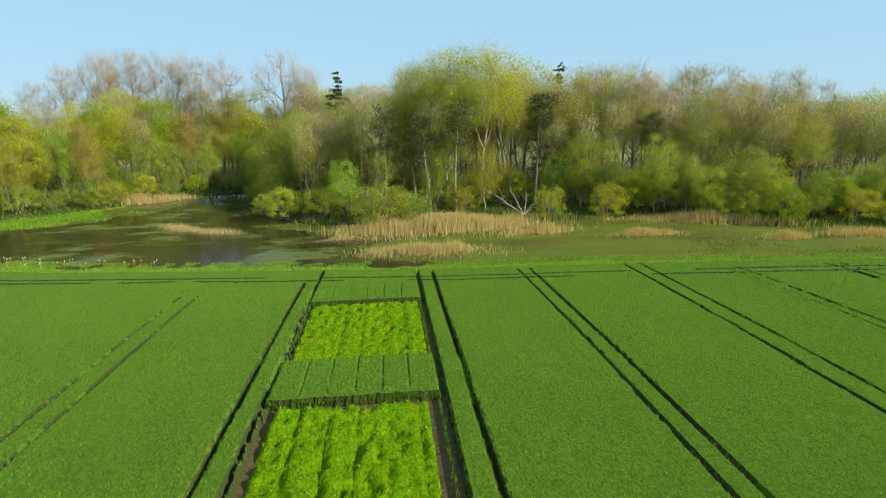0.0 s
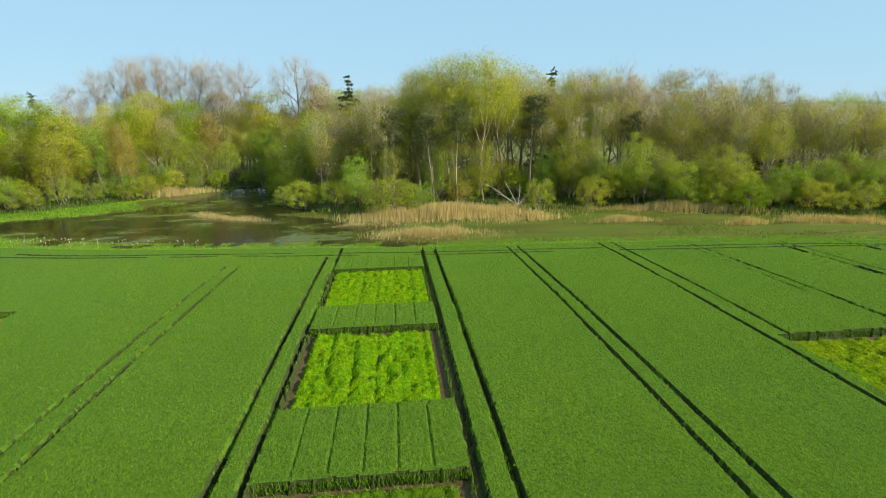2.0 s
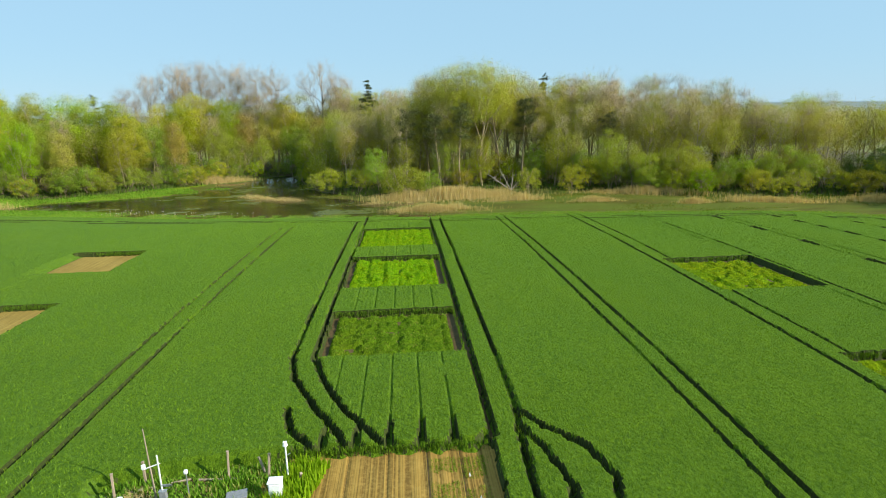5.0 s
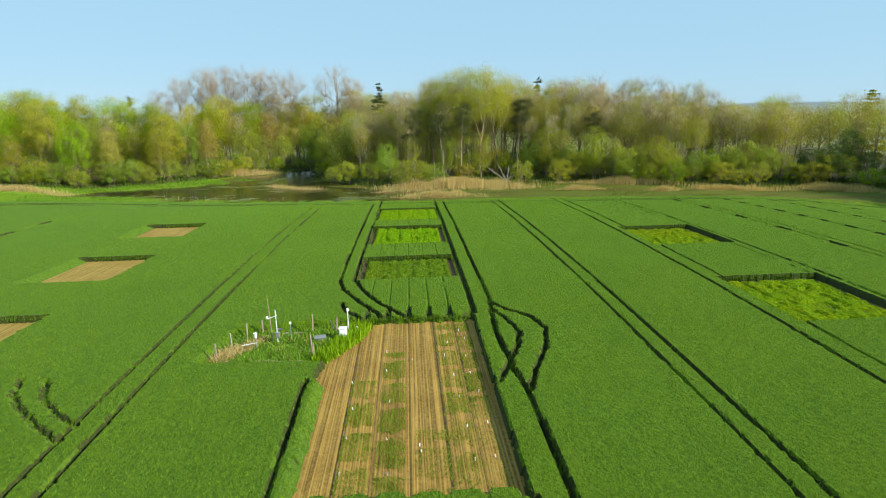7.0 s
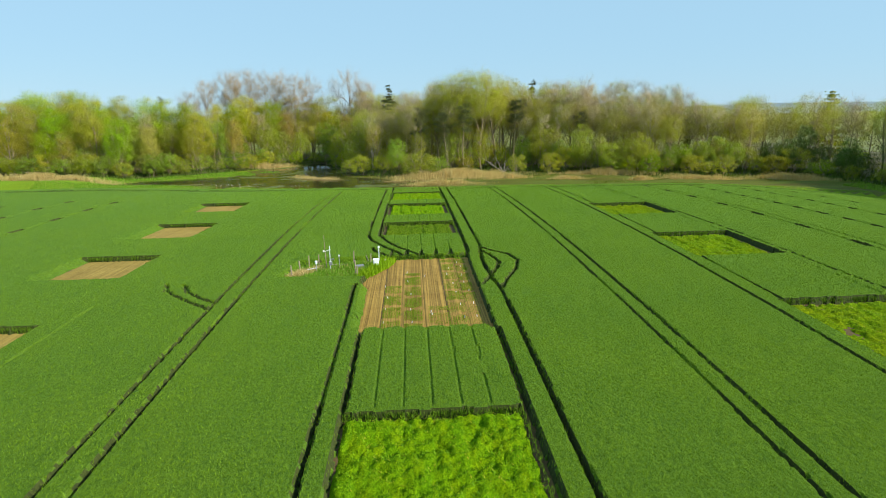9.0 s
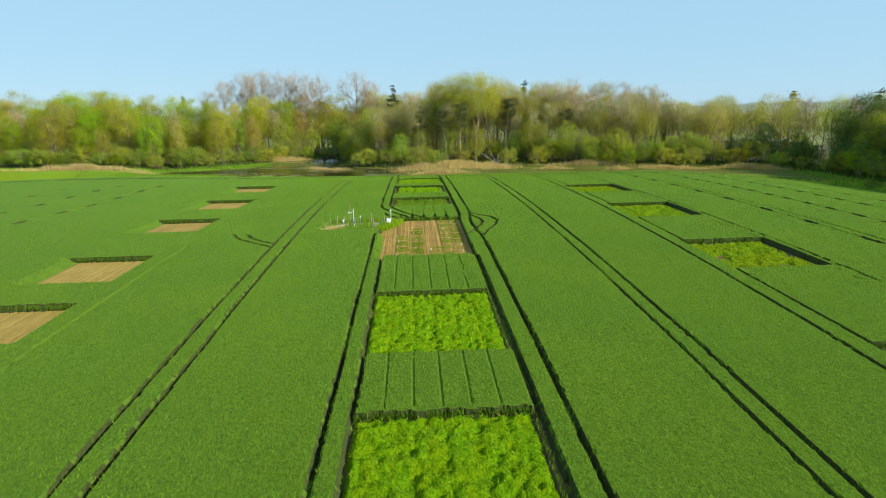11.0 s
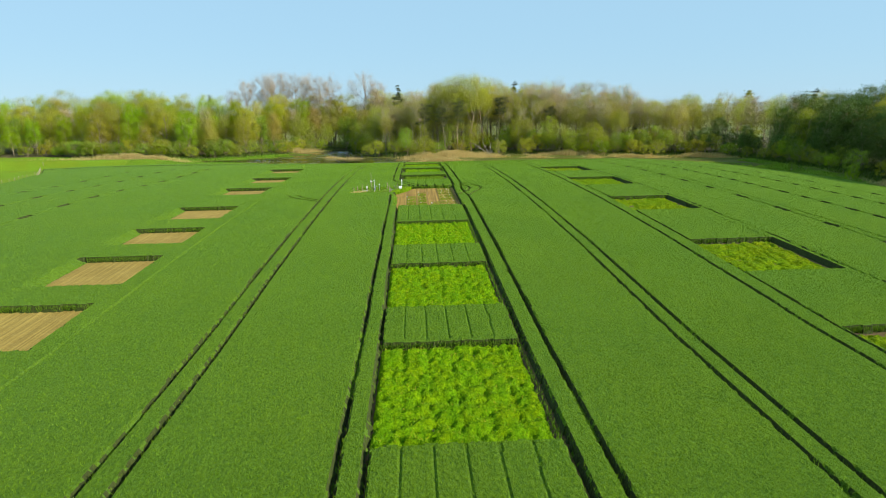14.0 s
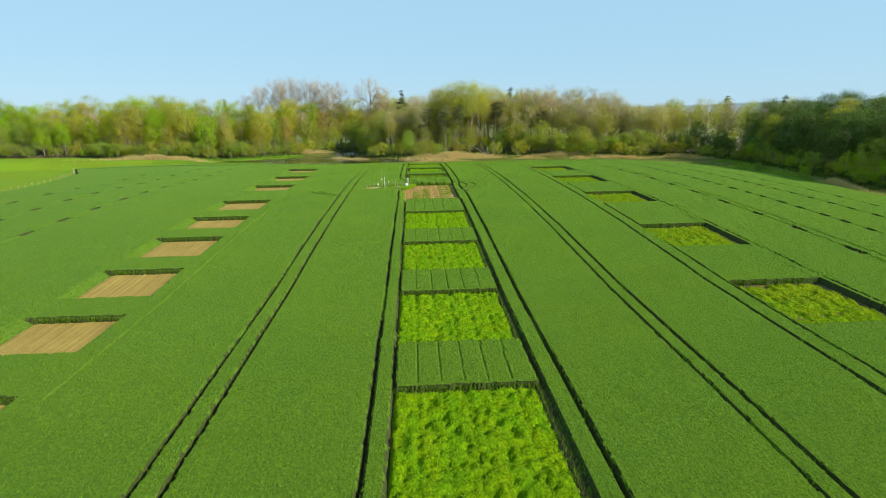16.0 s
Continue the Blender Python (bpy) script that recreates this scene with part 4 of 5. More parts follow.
# ---- trees ----
class Wood:
    """Collects tapered branches and leaves."""

    def __init__(self, seed):
        self.rng = np.random.default_rng(seed)
        self.v, self.f, self.t, self.n = [], [], [], 0
        self.lv = []

    def tube(self, pts, r0, r1, sides):
        pts = np.asarray(pts, float)
        d = np.gradient(pts, axis=0)
        d /= np.linalg.norm(d, axis=1, keepdims=True) + 1e-9
        ref = np.array([0.31, 0.95, 0.05])
        u = np.cross(d, ref)
        u /= np.linalg.norm(u, axis=1, keepdims=True) + 1e-9
        w = np.cross(d, u)
        k = len(pts)
        r = np.linspace(r0, r1, k)[:, None, None]
        a = np.arange(sides) * 2 * np.pi / sides
        ring = pts[:, None, :] + r * (np.cos(a)[None, :, None] * u[:, None, :] + np.sin(a)[None, :, None] * w[:, None, :])
        i = np.arange(k - 1)[:, None] * sides
        j = np.arange(sides)[None, :]
        j2 = (j + 1) % sides
        q = np.stack([i + j, i + j2, i + sides + j2, i + sides + j], -1).reshape(-1, 4) + self.n
        self.v.append(ring.reshape(-1, 3))
        self.f.append(q)
        self.n += k * sides

    def spikes(self, a, b, r):
        """Twigs from a to b, each running out to a point."""
        n = len(a)
        off = np.array([(r, 0, 0), (-0.5 * r, 0.87 * r, 0.3 * r), (-0.5 * r, -0.87 * r, -0.3 * r)])
        self.v.append(np.concatenate([a[:, None] + off, b[:, None]], 1).reshape(-1, 3))
        i = self.n + 4 * np.arange(n)[:, None, None]
        self.t.append((i + np.array([(0, 1, 3), (1, 2, 3), (2, 0, 3)])).reshape(-1, 3))
        self.n += 4 * n

    def leaves(self, at, size, flat=0.0, face=None, loose=0.5):
        """Leaves at these places; with face they turn to look that way, as leaves do to the light."""
        n = len(at)
        rng = self.rng
        up = rng.normal(0, 1, (n, 3)) if face is None else face + rng.normal(0, loose, (n, 3))
        up /= np.linalg.norm(up, axis=1, keepdims=True) + 1e-9
        a = np.cross(up, rng.normal(0, 1, (n, 3)))
        a[:, 2] *= 1 - flat
        a /= np.linalg.norm(a, axis=1, keepdims=True) + 1e-9
        b = np.cross(up, a)
        s = size * rng.uniform(0.6, 1.35, (n, 1))
        self.lv.append(np.stack([at - a * s * 0.55, at + a * s * 0.3 - b * s * 0.5, at + a * s * 0.45 + b * s * 0.45], 1).reshape(-1, 3))

    def meshes(self, name, wood_mat, leaf_mat):
        wood = mesh_of("trunk", np.concatenate(self.v), [np.concatenate(self.f)] + ([np.concatenate(self.t)] if self.t else []), wood_mat, True)
        crown = None
        if self.lv:
            L = np.concatenate(self.lv)
            crown = mesh_of("crown", L, np.arange(len(L), dtype=np.int32).reshape(-1, 3), leaf_mat)
        return wood, crown


def bend(start, way, length, steps, rise, wobble, rng):
    pts = [np.array(start, float)]
    d = np.array(way, float)
    for _ in range(steps):
        d = d + np.array([0, 0, rise / steps]) + rng.normal(0, wobble, 3)
        d /= np.linalg.norm(d)
        pts.append(pts[-1] + d * length / steps)
    return np.array(pts)


def crowned(seed, h, wide, low, clumps, per, size, puff, wood_mat, leaf_mat, stems=1, limbs=7, bole=0.011, twigs=6, twig=0.02, loose=0.75, fan=1.0, lean=0.04):
    """A broadleaf tree: trunk, rising limbs that fork, and a domed crown of many leaf clumps with gaps and shade between them."""
    w = Wood(seed)
    rng = w.rng
    mid = np.array([0, 0, h * (low + 0.985) / 2])
    axes = np.array([wide * h, wide * h, h * (0.985 - low) / 2])
    nodes = []
    for s in range(stems):
        foot = rng.normal(0, 0.0 if stems == 1 else 0.035 * h, 2)
        tilt = rng.normal(0, lean if stems == 1 else 0.2, 2)
        trunk = bend((*foot, -0.3), (*tilt, 1), h * 0.84, 7, 0.25, 0.045, rng)
        w.tube(trunk, h * bole / stems ** 0.4, 0.04, 6)
        nodes += list(trunk[3:])
        for i in range(limbs // stems):
            f = low * 0.8 + (0.62 - low * 0.5) * (i + rng.random()) / max(1, limbs // stems)
            k = max(1, min(int(f * 8), 6))
            az = i * 2.4 + s * 1.3 + rng.uniform(-0.4, 0.4)
            way = np.array([math.cos(az) * 0.75, math.sin(az) * 0.75, 0.75])
            limb = bend(trunk[k], way / np.linalg.norm(way), h * wide * rng.uniform(0.9, 1.35), 4, 0.5, 0.12, rng)
            w.tube(limb, h * bole * 0.42, 0.035, 4)
            nodes += list(limb[1:])
    nodes = np.array(nodes)
    for i in range(clumps):
        c = 1 - 1.72 * (i + rng.random()) / clumps                   # from the top down to the skirt
        az = i * 2.4 + rng.uniform(-0.5, 0.5)
        ring = math.sqrt(max(0.0, 1 - c * c))
        shell = np.array([ring * math.cos(az), ring * math.sin(az), c * fan if c > 0 else c])
        at = mid + axes * shell * (rng.uniform(0.72, 0.98) if i % 4 else rng.uniform(0.25, 0.65))
        gap = np.linalg.norm((nodes - at) * (1, 1, 0.7), axis=1) + 3.0 * (nodes[:, 2] > at[2])
        root = nodes[int(gap.argmin())]
        w.tube(np.array([root, root * 0.45 + at * 0.55 + rng.normal(0, 0.02 * h, 3), at]), max(0.035, h * 0.0022), 0.015, 3)
        r = h * puff * rng.uniform(0.7, 1.35)
        out = shell / (np.linalg.norm(shell) + 1e-9)
        n = int(per * rng.uniform(0.7, 1.3))
        if n:
            d = rng.normal(0, 1, (n, 3))
            d /= np.linalg.norm(d, axis=1, keepdims=True)
            lump = 1 + 0.22 * np.sin(d[:, :1] * 4 + i) * np.cos(d[:, 1:2] * 5 + seed) + 0.2 * np.sin(d[:, 2:] * 7 + i)
            place = at + d * r * rng.random((n, 1)) ** 0.4 * lump * (1.12, 1.12, 0.9)
            w.leaves(place, size, face=d * 0.8 + out * 0.45 + (0, 0, 0.25), loose=loose)
        if twigs:
            d = out * 0.75 + (0, 0, 0.3) + rng.normal(0, 0.6, (twigs, 3))
            d /= np.linalg.norm(d, axis=1, keepdims=True)
            start = at + (root - at) * rng.random((twigs, 1)) * 0.5 + rng.normal(0, 0.25 * r, (twigs, 3))
            w.spikes(start, start + d * r * rng.uniform(0.6, 1.5, (twigs, 1)), twig)
    return w.meshes("tree", wood_mat, leaf_mat)


def spruce(seed, h=20.0, wide=0.17, leaf_mat=None, start=0.12, ragged=0.3):
    w = Wood(seed)
    rng = w.rng
    w.tube(bend((0, 0, -0.3), (0, 0, 1), h, 7, 0.2, 0.012, rng), h * 0.011, 0.02, 6)
    z = h * start
    while z < h * 0.985:
        f = (z - h * start) / (h * (1 - start))
        L = h * wide * (1 - f) ** 0.8 * rng.uniform(1 - ragged, 1.1) + 0.25
        for a in np.arange(5) * 2 * np.pi / 5 + rng.uniform(0, 2):
            if rng.random() < ragged * 0.6:
                continue
            br = bend((0, 0, z), (math.cos(a), math.sin(a), 0.05), L, 3, -0.25 + 0.3 * f, 0.08, rng)
            w.tube(br, 0.04, 0.01, 3)
            n = int(16 * L + 8)
            u = rng.random(n) ** 0.7
            at = br[0] + (br[-1] - br[0]) * u[:, None] + rng.normal(0, 1, (n, 3)) * (0.24, 0.24, 0.11) * (0.5 + u[:, None])
            w.leaves(at - (0, 0, 0.12), 0.42, 0.4)
        z += h * 0.034 * rng.uniform(0.7, 1.3)
    return w.meshes("tree", bark, leaf_mat)


def pine(seed, h=20.0):
    w = Wood(seed)
    rng = w.rng
    trunk = bend((0, 0, -0.3), (0.03, 0.02, 1), h, 7, 0.15, 0.03, rng)
    w.tube(trunk, h * 0.012, 0.05, 6)
    for i in range(15):
        f = 0.55 + 0.45 * (i + rng.random()) / 15 if i > 2 else rng.uniform(0.35, 0.6)
        at = trunk[min(int(f * 7), 6)] + (trunk[min(int(f * 7) + 1, 7)] - trunk[min(int(f * 7), 6)]) * (f * 7 % 1)
        a = i * 2.4
        L = h * rng.uniform(0.06, 0.20) * (1.15 - 0.5 * f)
        br = bend(at, (math.cos(a), math.sin(a), 0.25), L, 3, 0.3, 0.15, rng)
        w.tube(br, 0.07, 0.02, 4)
        for c in (br[-1], br[-2], br[-1] + rng.normal(0, 0.6, 3)):
            n = 120 if i > 2 else 40
            w.leaves(c + rng.normal(0, 1, (n, 3)) * (0.75, 0.75, 0.36), 0.22, 0.1)
    return w.meshes("tree", bark, needle)


def ivy_trunk(seed, h=15.0):
    w = Wood(seed)
    rng = w.rng
    trunk = bend((0, 0, -0.3), (0.03, 0, 1), h, 7, 0.15, 0.03, rng)
    w.tube(trunk, 0.24, 0.06, 6)
    for a in range(7):
        br = bend(trunk[5 + a % 2], (math.cos(a * 1.9), math.sin(a * 1.9), 0.7), h * 0.2, 3, 0.3, 0.15, rng)
        w.tube(br, 0.06, 0.015, 4)
    n = 2600
    t = rng.random(n) * 0.93
    k = np.minimum((t * 7).astype(int), 6)
    at = trunk[k] + (trunk[k + 1] - trunk[k]) * (t * 7 % 1)[:, None]
    w.leaves(at + rng.normal(0, 1, (n, 3)) * (0.65, 0.65, 0.4) * (0.55 + 0.6 * np.sin(t * 9)[:, None] ** 2), 0.33)
    return w.meshes("tree", bark, dark_leaf)


def fallen_limbs(seed):
    w = Wood(seed)
    rng = w.rng
    for a, L in ((2.5, 9.0), (2.2, 6.5), (2.9, 5.5), (0.5, 4.0), (1.4, 5.0)):
        br = bend((0, 0, -0.2), (math.cos(a), 0.15, math.sin(a) + 0.25), L, 5, -0.15, 0.12, rng)
        w.tube(br, 0.16, 0.03, 5)
        for _ in range(5):
            k = rng.integers(1, 5)
            w.tube(bend(br[k], rng.normal(0, 1, 3) + (0, 0, 0.5), 1.8, 2, 0.2, 0.2, rng), 0.05, 0.012, 3)
    return w.meshes("tree", dead_wood, None)


KINDS = {}


def kind(key, meshes, height, name, label, category="tree"):
    KINDS.setdefault(key, []).append((meshes, height, name, label, category))


for s in range(4):
    kind("spring", crowned(100 + s, 22, (0.17, 0.20, 0.15, 0.18)[s], 0.34, 62, 225, 0.125, 0.068, bark, spring_leaf, limbs=11, twigs=9, bole=0.0135, loose=0.6), 22, "spring_tree", "tall tree with a thin veil of olive spring leaves")
for s in range(3):
    kind("thin", crowned(120 + s, 24, (0.15, 0.13, 0.17)[s], 0.40, 58, 115, 0.125, 0.064, pale_bark, spring_leaf, limbs=13, twigs=16, twig=0.024, bole=0.0125, loose=0.6), 24, "thin_tree", "slender pale-barked tree just coming into leaf")
for s in range(3):
    kind("willow", crowned(140 + s, 14, 0.30, 0.04, 68, 235, 0.15, 0.080, bark, willow_leaf, 2, 8, twigs=2, loose=0.55), 14, "willow_tree", "rounded grey-green willow in young leaf")
for s in range(3):
    kind("bright", crowned(160 + s, 18, (0.24, 0.28, 0.21)[s], 0.08, 68, 260, 0.175, 0.078, bark, bright_leaf, twigs=2, loose=0.5), 18, "leafy_tree", "full-leaved bright green broadleaf tree")
for s in range(3):
    # dense crowns whose leaf colour includes the shade of the wood's west face
    kind("dense", crowned(175 + s, 18, (0.26, 0.30, 0.22)[s], 0.02, 70, 240, 0.19, 0.078, bark, shaded_leaf, twigs=1, loose=0.5), 18, "dense_tree", "dense broadleaf tree with shade painted into its dark green leaves")
for s in range(3):
    kind("olive", crowned(170 + s, 19, (0.22, 0.26, 0.19)[s], 0.10, 68, 235, 0.16, 0.076, bark, (spring_leaf, spring_leaf, tan_leaf)[s], twigs=4, loose=0.55), 19, "olive_tree", "olive-brown broadleaf tree with young leaves")
for s in range(4):
    kind("shrub", crowned(180 + s, 7.0, 0.46, 0.0, 46, 150, 0.14, 0.105, bark, (willow_leaf, bright_leaf, willow_leaf, spring_leaf)[s], 3, 6, 0.012, twigs=1),
         7.0, "waterside_shrub", ("grey-green willow shrub at the wood's edge", "bright green shrub at the wood's edge", "grey-green willow shrub at the wood's edge", "olive shrub at the wood's edge")[s], "shrub")
for s in range(3):
    kind("back", crowned(190 + s, 22, (0.2, 0.23, 0.18)[s], 0.30, 58, 165, 0.13, 0.072, bark, spring_leaf, limbs=8, twigs=10), 22, "spring_tree", "tall tree with a thin veil of olive spring leaves")
for s in range(3):
    kind("bare", crowned(200 + s, 33, (0.17, 0.20, 0.15)[s], 0.34, 60, 6, 0.14, 0.075, bark, bud, limbs=12, bole=0.0095, twigs=46, twig=0.02), 33, "bare_tree", "tall leafless tree with fine spreading twigs")
kind("lone", crowned(213, 37, 0.25, 0.50, 54, 2, 0.14, 0.062, bark, bud, limbs=12, bole=0.0095, twigs=40, twig=0.02, fan=0.95), 37, "bare_tree", "solitary tall leafless tree with a spreading fan crown")
kind("larch", spruce(225, 22, 0.24, willow_leaf, 0.1, 0.5), 22, "larch_tree", "ragged mid-green conifer in fresh needle")
for s in range(2):
    kind("spruce", spruce(220 + s, 21, 0.25, needle, 0.12, 0.7), 21, "conifer_tree", "dark pointed conifer with drooping branches")
for s in range(2):
    kind("pine", pine(230 + s), 20, "pine_tree", "dark pine with flat needle clumps on a bare trunk")
kind("ivy", ivy_trunk(240), 15, "ivy_tree", "dead-topped trunk wrapped in dark ivy")
for s in range(3):
    kind("twiggy", crowned(260 + s, 22, (0.18, 0.21, 0.16)[s], 0.32, 56, 75, 0.125, 0.072, bark, tan_leaf, limbs=10, twigs=26, twig=0.024), 22, "twiggy_tree", "brown-twigged tree barely in leaf")
MADE = {}


def plant(key, which, x, y, height, turn, wide=1.0, group=""):
    kinds = KINDS[key]
    meshes, h0, name, label, category = kinds[which % len(kinds)]
    s = height / h0
    m = Matrix.LocRotScale((x, y, float(land(x, y))), Euler((0, 0, turn)), (s * wide, s * wide, s))
    tag = (key, which % len(kinds))
    if tag in MADE:
        own = MADE[tag].scale
        return copy_thing(MADE[tag], m @ Matrix.Diagonal((1 / own[0], 1 / own[1], 1 / own[2], 1)))
    ob = tagged(new(name), label, category, group or "woodland trees")
    ob.matrix_basis = m
    part_of("branchwork" if category == "shrub" else "trunk", meshes[0], ob)
    if meshes[1]:
        part_of("crown", meshes[1], ob)
    MADE[tag] = ob
    return ob


def canopy_height(x, off):
    """Height of the trees along the wood, by how deep they stand in it."""
    deep = np.interp(off, (0, 6, 14, 26, 45), (0, 1, 2, 3, 4))
    left = np.interp(deep, (0, 1, 2, 3, 4), (9, 15, 19, 21.5, 23.5))
    inlet = np.interp(deep, (0, 1, 2, 3, 4), (6, 13, 18.5, 22, 24))
    mid = np.interp(deep, (0, 1, 2, 3, 4), (8, 16, 22.5, 26.5, 28.5))
    right = np.interp(deep, (0, 1, 2, 3, 4), (7, 12.5, 19.5, 25.0, 28.0))
    far = np.interp(deep, (0, 1, 2, 3, 4), (9, 16, 20.5, 23, 25))
    return 1.08 * float(np.interp(x, (-62, -52, -34, -6, 8, 52, 64, 105, 118), (left, inlet, inlet, inlet + 1.5, mid, mid, right, right, far)))


def woodland():
    rng = random.Random(40)
    pts = np.array(EDGE, float)
    seg = np.hypot(*np.diff(pts, axis=0).T)
    total = seg.sum()
    cum = np.concatenate([[0], np.cumsum(seg)])
    placed = np.zeros((0, 2))
    for _ in range(26000):
        x, y = rng.uniform(-235, 190), rng.uniform(-25, 232)
        o = float(line_distance(EDGE, np.array(x), np.array(y)))
        if o > (46 if -62 < x < 112 else 36) or not bool(in_wood(np.array(x), np.array(y))):
            continue
        gap = float(np.interp(o, (0, 4, 10, 22, 40, 60), (4.2, 4.6, 4.9, 5.3, 6.3, 8))) * (1.22 if x < -62 and o > 4 else 1.2 if x > 116 and o > 4 else 1.0)
        if len(placed) and np.hypot(placed[:, 0] - x, placed[:, 1] - y).min() < gap:
            continue
        placed = np.concatenate([placed, [(x, y)]])
        h = canopy_height(x, o) * rng.uniform(0.86, 1.08)
        r = rng.random()
        turn = rng.uniform(0, 6.28)
        if o < 2.6 or (o < 14 and rng.random() < 0.3):
            plant("shrub", rng.randrange(4), x, y, rng.uniform(4.0, 7.5) * (1.25 if o > 2.6 else 1), turn, rng.uniform(1.0, 1.35), "waterside shrubs")
            continue
        if x < -62:
            key = "willow" if r < 0.25 else "bright" if r < 0.5 else "olive"
        elif x < -22:
            key = ("willow" if r < 0.6 else "olive") if o < 9 else "spring" if r < 0.5 else "olive" if r < 0.8 else "willow"
        elif x < 58 and o < 7:
            key = "willow" if r < 0.4 else "spring" if r < 0.8 else "olive"
        elif x < 58:
            key = "spring" if r < 0.38 else "thin" if r < 0.92 else "spring"
        elif x < 112:
            key = ("willow" if r < 0.7 else "olive") if o < 10 else ("thin" if r < 0.6 else "spring")
            h = rng.uniform(7, 11.5) if o < 10 else h
        else:
            # mostly the dense kind, its leaves coloured as if in shade
            key = "willow" if r < 0.06 else "bright" if r < 0.1 else "dense" if r < 0.94 else "olive"
        if o > 13 and x < 112 and key in ("spring", "thin", "willow") and rng.random() < 0.75:
            key = "back" if rng.random() < 0.62 else "twiggy"
        if x > 96 and y > 70 and o > 7:
            key, h = ("spring" if r < 0.4 else "twiggy" if r < 0.6 else "back"), rng.uniform(20, 24)
        if key == "willow":
            h = min(h, 18)
        if key in ("bright", "olive", "dense"):
            h *= 1.13 if x < 112 else 0.98
        plant(key, rng.randrange(4), x, y, h, turn, rng.uniform(0.9, 1.15))
    # bushes along the shore under the leafy trees
    shore = [(-165, 127), (-143, 116), (-127, 114), (-100, 112), (-86, 116), (-72, 127), (-62, 138), (-52, 152)]
    for (xa, ya), (xb, yb) in zip(shore, shore[1:]):
        run = math.hypot(xb - xa, yb - ya)
        for i in range(int(run / 4.6)):
            f, o = (i + rng.random()) / (run / 4.6), rng.uniform(0.5, 3.0)
            x, y = xa + (xb - xa) * f - (yb - ya) / run * o, ya + (yb - ya) * f + (xb - xa) / run * o
            plant("shrub", rng.randrange(4), x, y, rng.uniform(4.5, 8.5), rng.uniform(0, 6.28), rng.uniform(1.05, 1.4), "waterside shrubs")
    # low willows in front of the tall trees on the marsh side
    side = [(30, 110), (42, 104), (56, 94), (70, 88), (95, 84), (110, 79), (113, 66), (114, 50), (114, 28)]
    for (xa, ya), (xb, yb) in zip(side, side[1:]):
        run = math.hypot(xb - xa, yb - ya)
        for i in range(int(run / 4.2)):
            f = (i + rng.random()) / (run / 4.2)
            o = rng.uniform(2.0, 7.5)
            x, y = xa + (xb - xa) * f - (yb - ya) / run * o, ya + (yb - ya) * f + (xb - xa) / run * o
            plant("willow" if x < 100 else "dense", rng.randrange(3), x, y, rng.uniform(7.5, 11.5), rng.uniform(0, 6.28), rng.uniform(1.05, 1.35))
    # the depth of the wood behind the rows that can be told apart
    nr = np.random.default_rng(77)
    at = []
    n = 700000
    sd, od = nr.uniform(0, total, n), nr.uniform(8, 88, n)
    i = np.clip(np.searchsorted(cum, sd, "right") - 1, 0, len(seg) - 1)
    d = (pts[i + 1] - pts[i]) / seg[i][:, None]
    p = pts[i] + d * (sd - cum[i])[:, None] + np.stack([-d[:, 1], d[:, 0]], 1) * od[:, None]
    p = p + nr.normal(0, 2.0, p.shape)
    ok = in_wood(p[:, 0], p[:, 1]) & (line_distance(EDGE, p[:, 0], p[:, 1]) > 8) & (p[:, 1] > -20) & (np.abs(p[:, 0]) < 235)
    p = p[ok]
    top = np.array([canopy_height(x, 20) for x in p[:, 0]]) * (0.46 + 0.3 * vnoise(p[:, 0] * 0.12, p[:, 1] * 0.12, 81))
    z = land(p[:, 0], p[:, 1]) + top * nr.random(len(p)) ** 0.8
    deep = Wood(78)
    deep.leaves(np.column_stack([p, z]), 0.27, face=np.array([(0.0, -0.3, 0.8)]), loose=0.6)
    L = np.concatenate(deep.lv)
    tagged(new("deep_woodland", mesh_of("deep_woodland", L, np.arange(len(L), dtype=np.int32).reshape(-1, 3), deep_leaf)), "tangled olive foliage deep inside the wood", "woodland", kind="stuff")
    # trees that stand out
    plant("lone", 0, -31.7, 179, 39, 0.6)
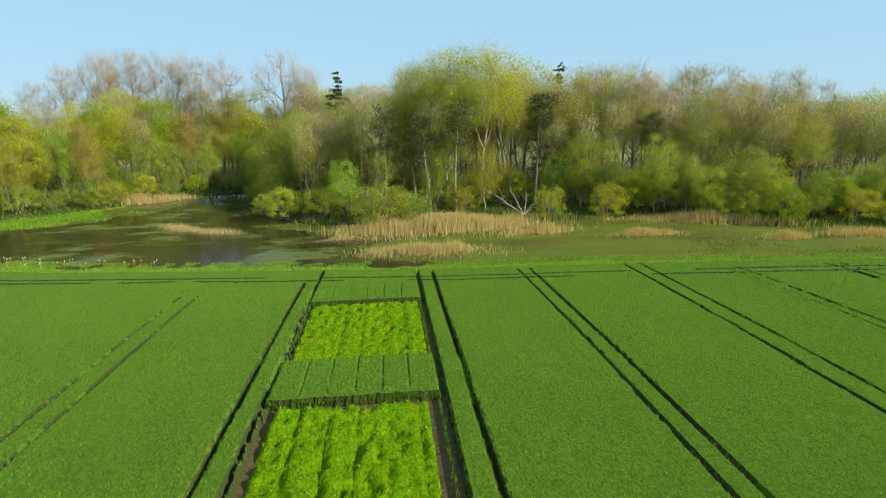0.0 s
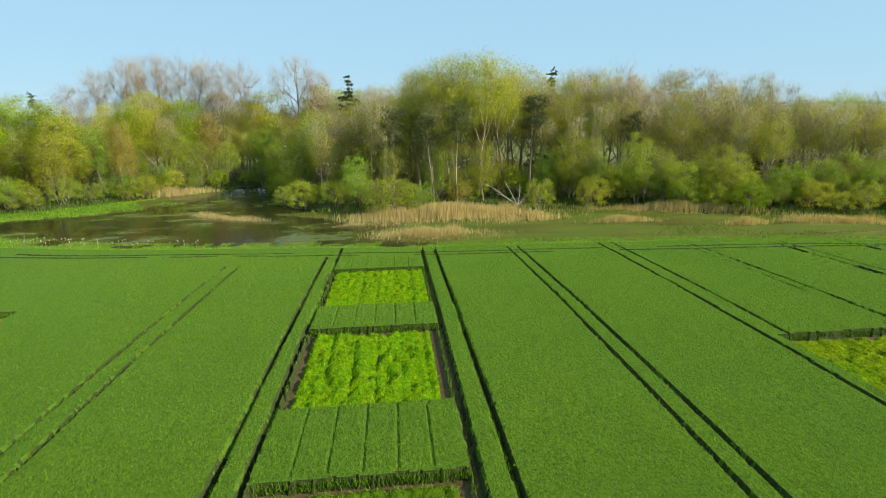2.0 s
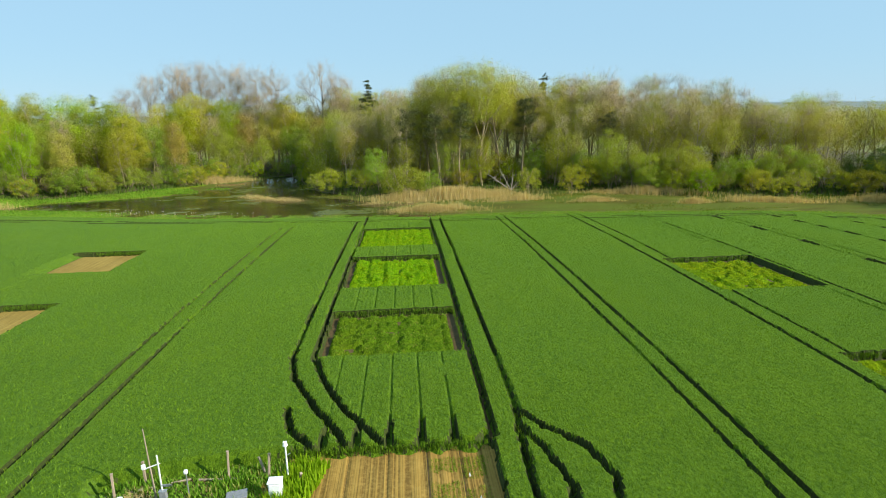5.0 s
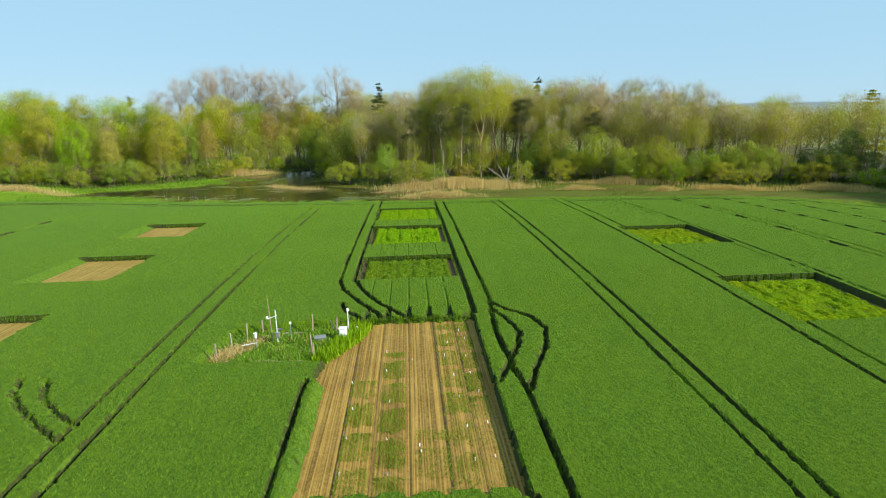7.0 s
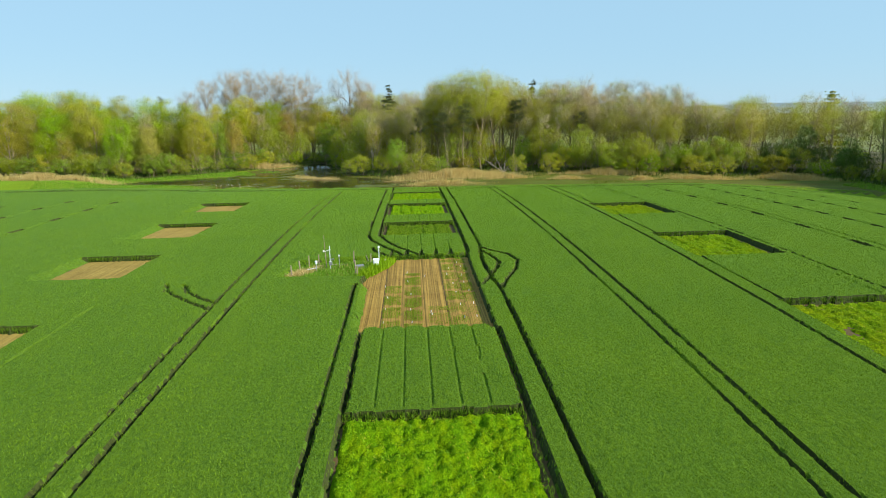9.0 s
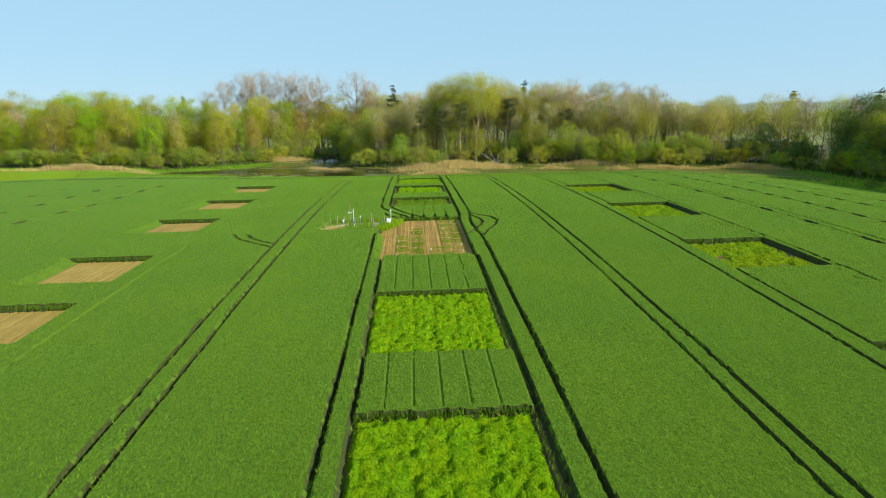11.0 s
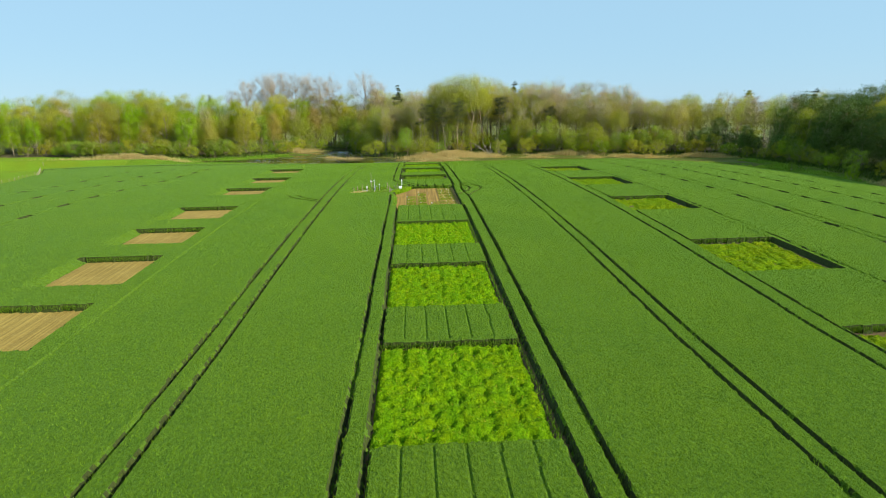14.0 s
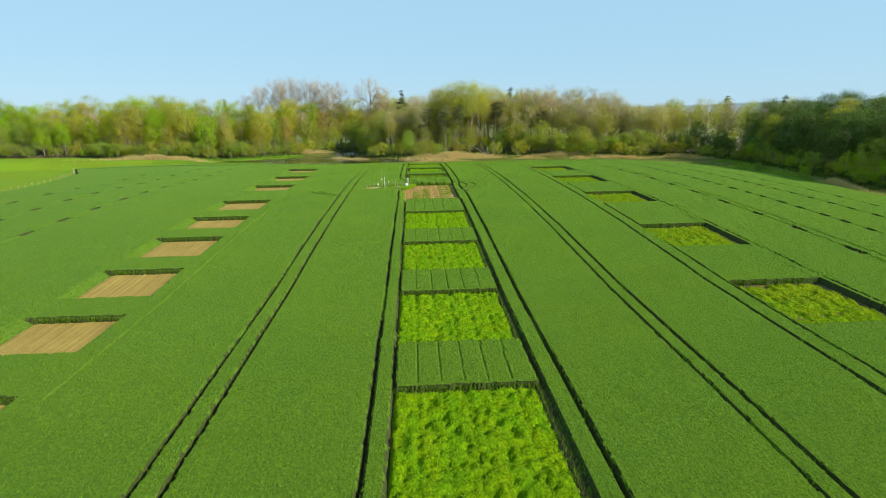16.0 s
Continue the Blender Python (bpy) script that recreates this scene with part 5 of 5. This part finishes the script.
    for i, (x, y, h) in enumerate(((-92, 178, 35), (-86, 184, 37.5), (-80, 176, 38.5), (-74, 180, 39.5), (-67, 178, 38.5), (-61, 183, 39), (-55, 178, 37.5), (-49, 184, 37.5), (-24, 172, 34), (-97, 172, 30), (55, 122, 28), (47, 128, 28), (60, 128, 27))):
        plant("bare", i, x, y, h, i * 1.3, 1.0 if i < 11 else 1.15, "tall bare trees")
    plant("spruce", 0, -12.2, 152, 30, 0.3)
    plant("spruce", 1, 42.5, 137, 30, 1.3)
    plant("larch", 0, 138.4, 109.5, 24.5, 2.3, 1.5)
    plant("spruce", 1, 142, 73.3, 23.5, 0.9, 1.2)
    plant("spruce", 1, -110, 175, 26, 0.4, 0.9)
    for i, (x, y, h) in enumerate(((-0.7, 111, 20), (8.5, 110, 19.5), (13.5, 110.5, 21), (31.5, 117, 23), (54, 109, 18))):
        plant("pine", i, x, y, h, i * 2.0)
    plant("ivy", 0, 84.2, 111, 18, 1.0)
    plant("ivy", 0, 92, 114, 16, 2.0)
    for i, (x, y, h) in enumerate(((20, 118, 34), (13, 121, 33.5), (26, 121, 32.5), (33, 126, 31), (6, 126, 31.5), (41, 124, 28), (16, 125, 34), (23, 127, 33.5), (10, 128, 32))):
        plant("spring", i, x, y, h, i * 2.2, 1.0)
    plant("bright", 0, -134, 152, 29, 0.5, 0.95)
    plant("bright", 1, -102, 118, 20, 1.5, 0.8)
    plant("bright", 0, 163.7, 65, 22, 1.5, 0.9)
    plant("bright", 1, 128, 140, 24, 1.5, 1.0)
    plant("shrub", 0, -1.5, 100, 8.5, 0.4, 1.5, "waterside shrubs")
    plant("shrub", 2, 5.0, 103, 6.5, 2.4, 1.2, "waterside shrubs")
    plant("shrub", 0, 30, 101, 6.5, 1.4, 1.1, "waterside shrubs")
    plant("shrub", 3, 40, 98, 7.5, 1.4, 1.0, "waterside shrubs")
    plant("shrub", 1, 104.5, 4.5, 4.5, 1.4, 0.8, "waterside shrubs")
    plant("shrub", 0, 108.5, 33, 3.5, 1.0, 0.8, "waterside shrubs")
    wood, _ = fallen_limbs(250)
    ob = tagged(new("fallen_tree"), "bleached dead tree limbs leaning at the wood's edge", "dead tree")
    ob.location = (26.5, 106.5, float(land(26.5, 106.5)))
    part_of("trunk", wood, ob)


woodland()
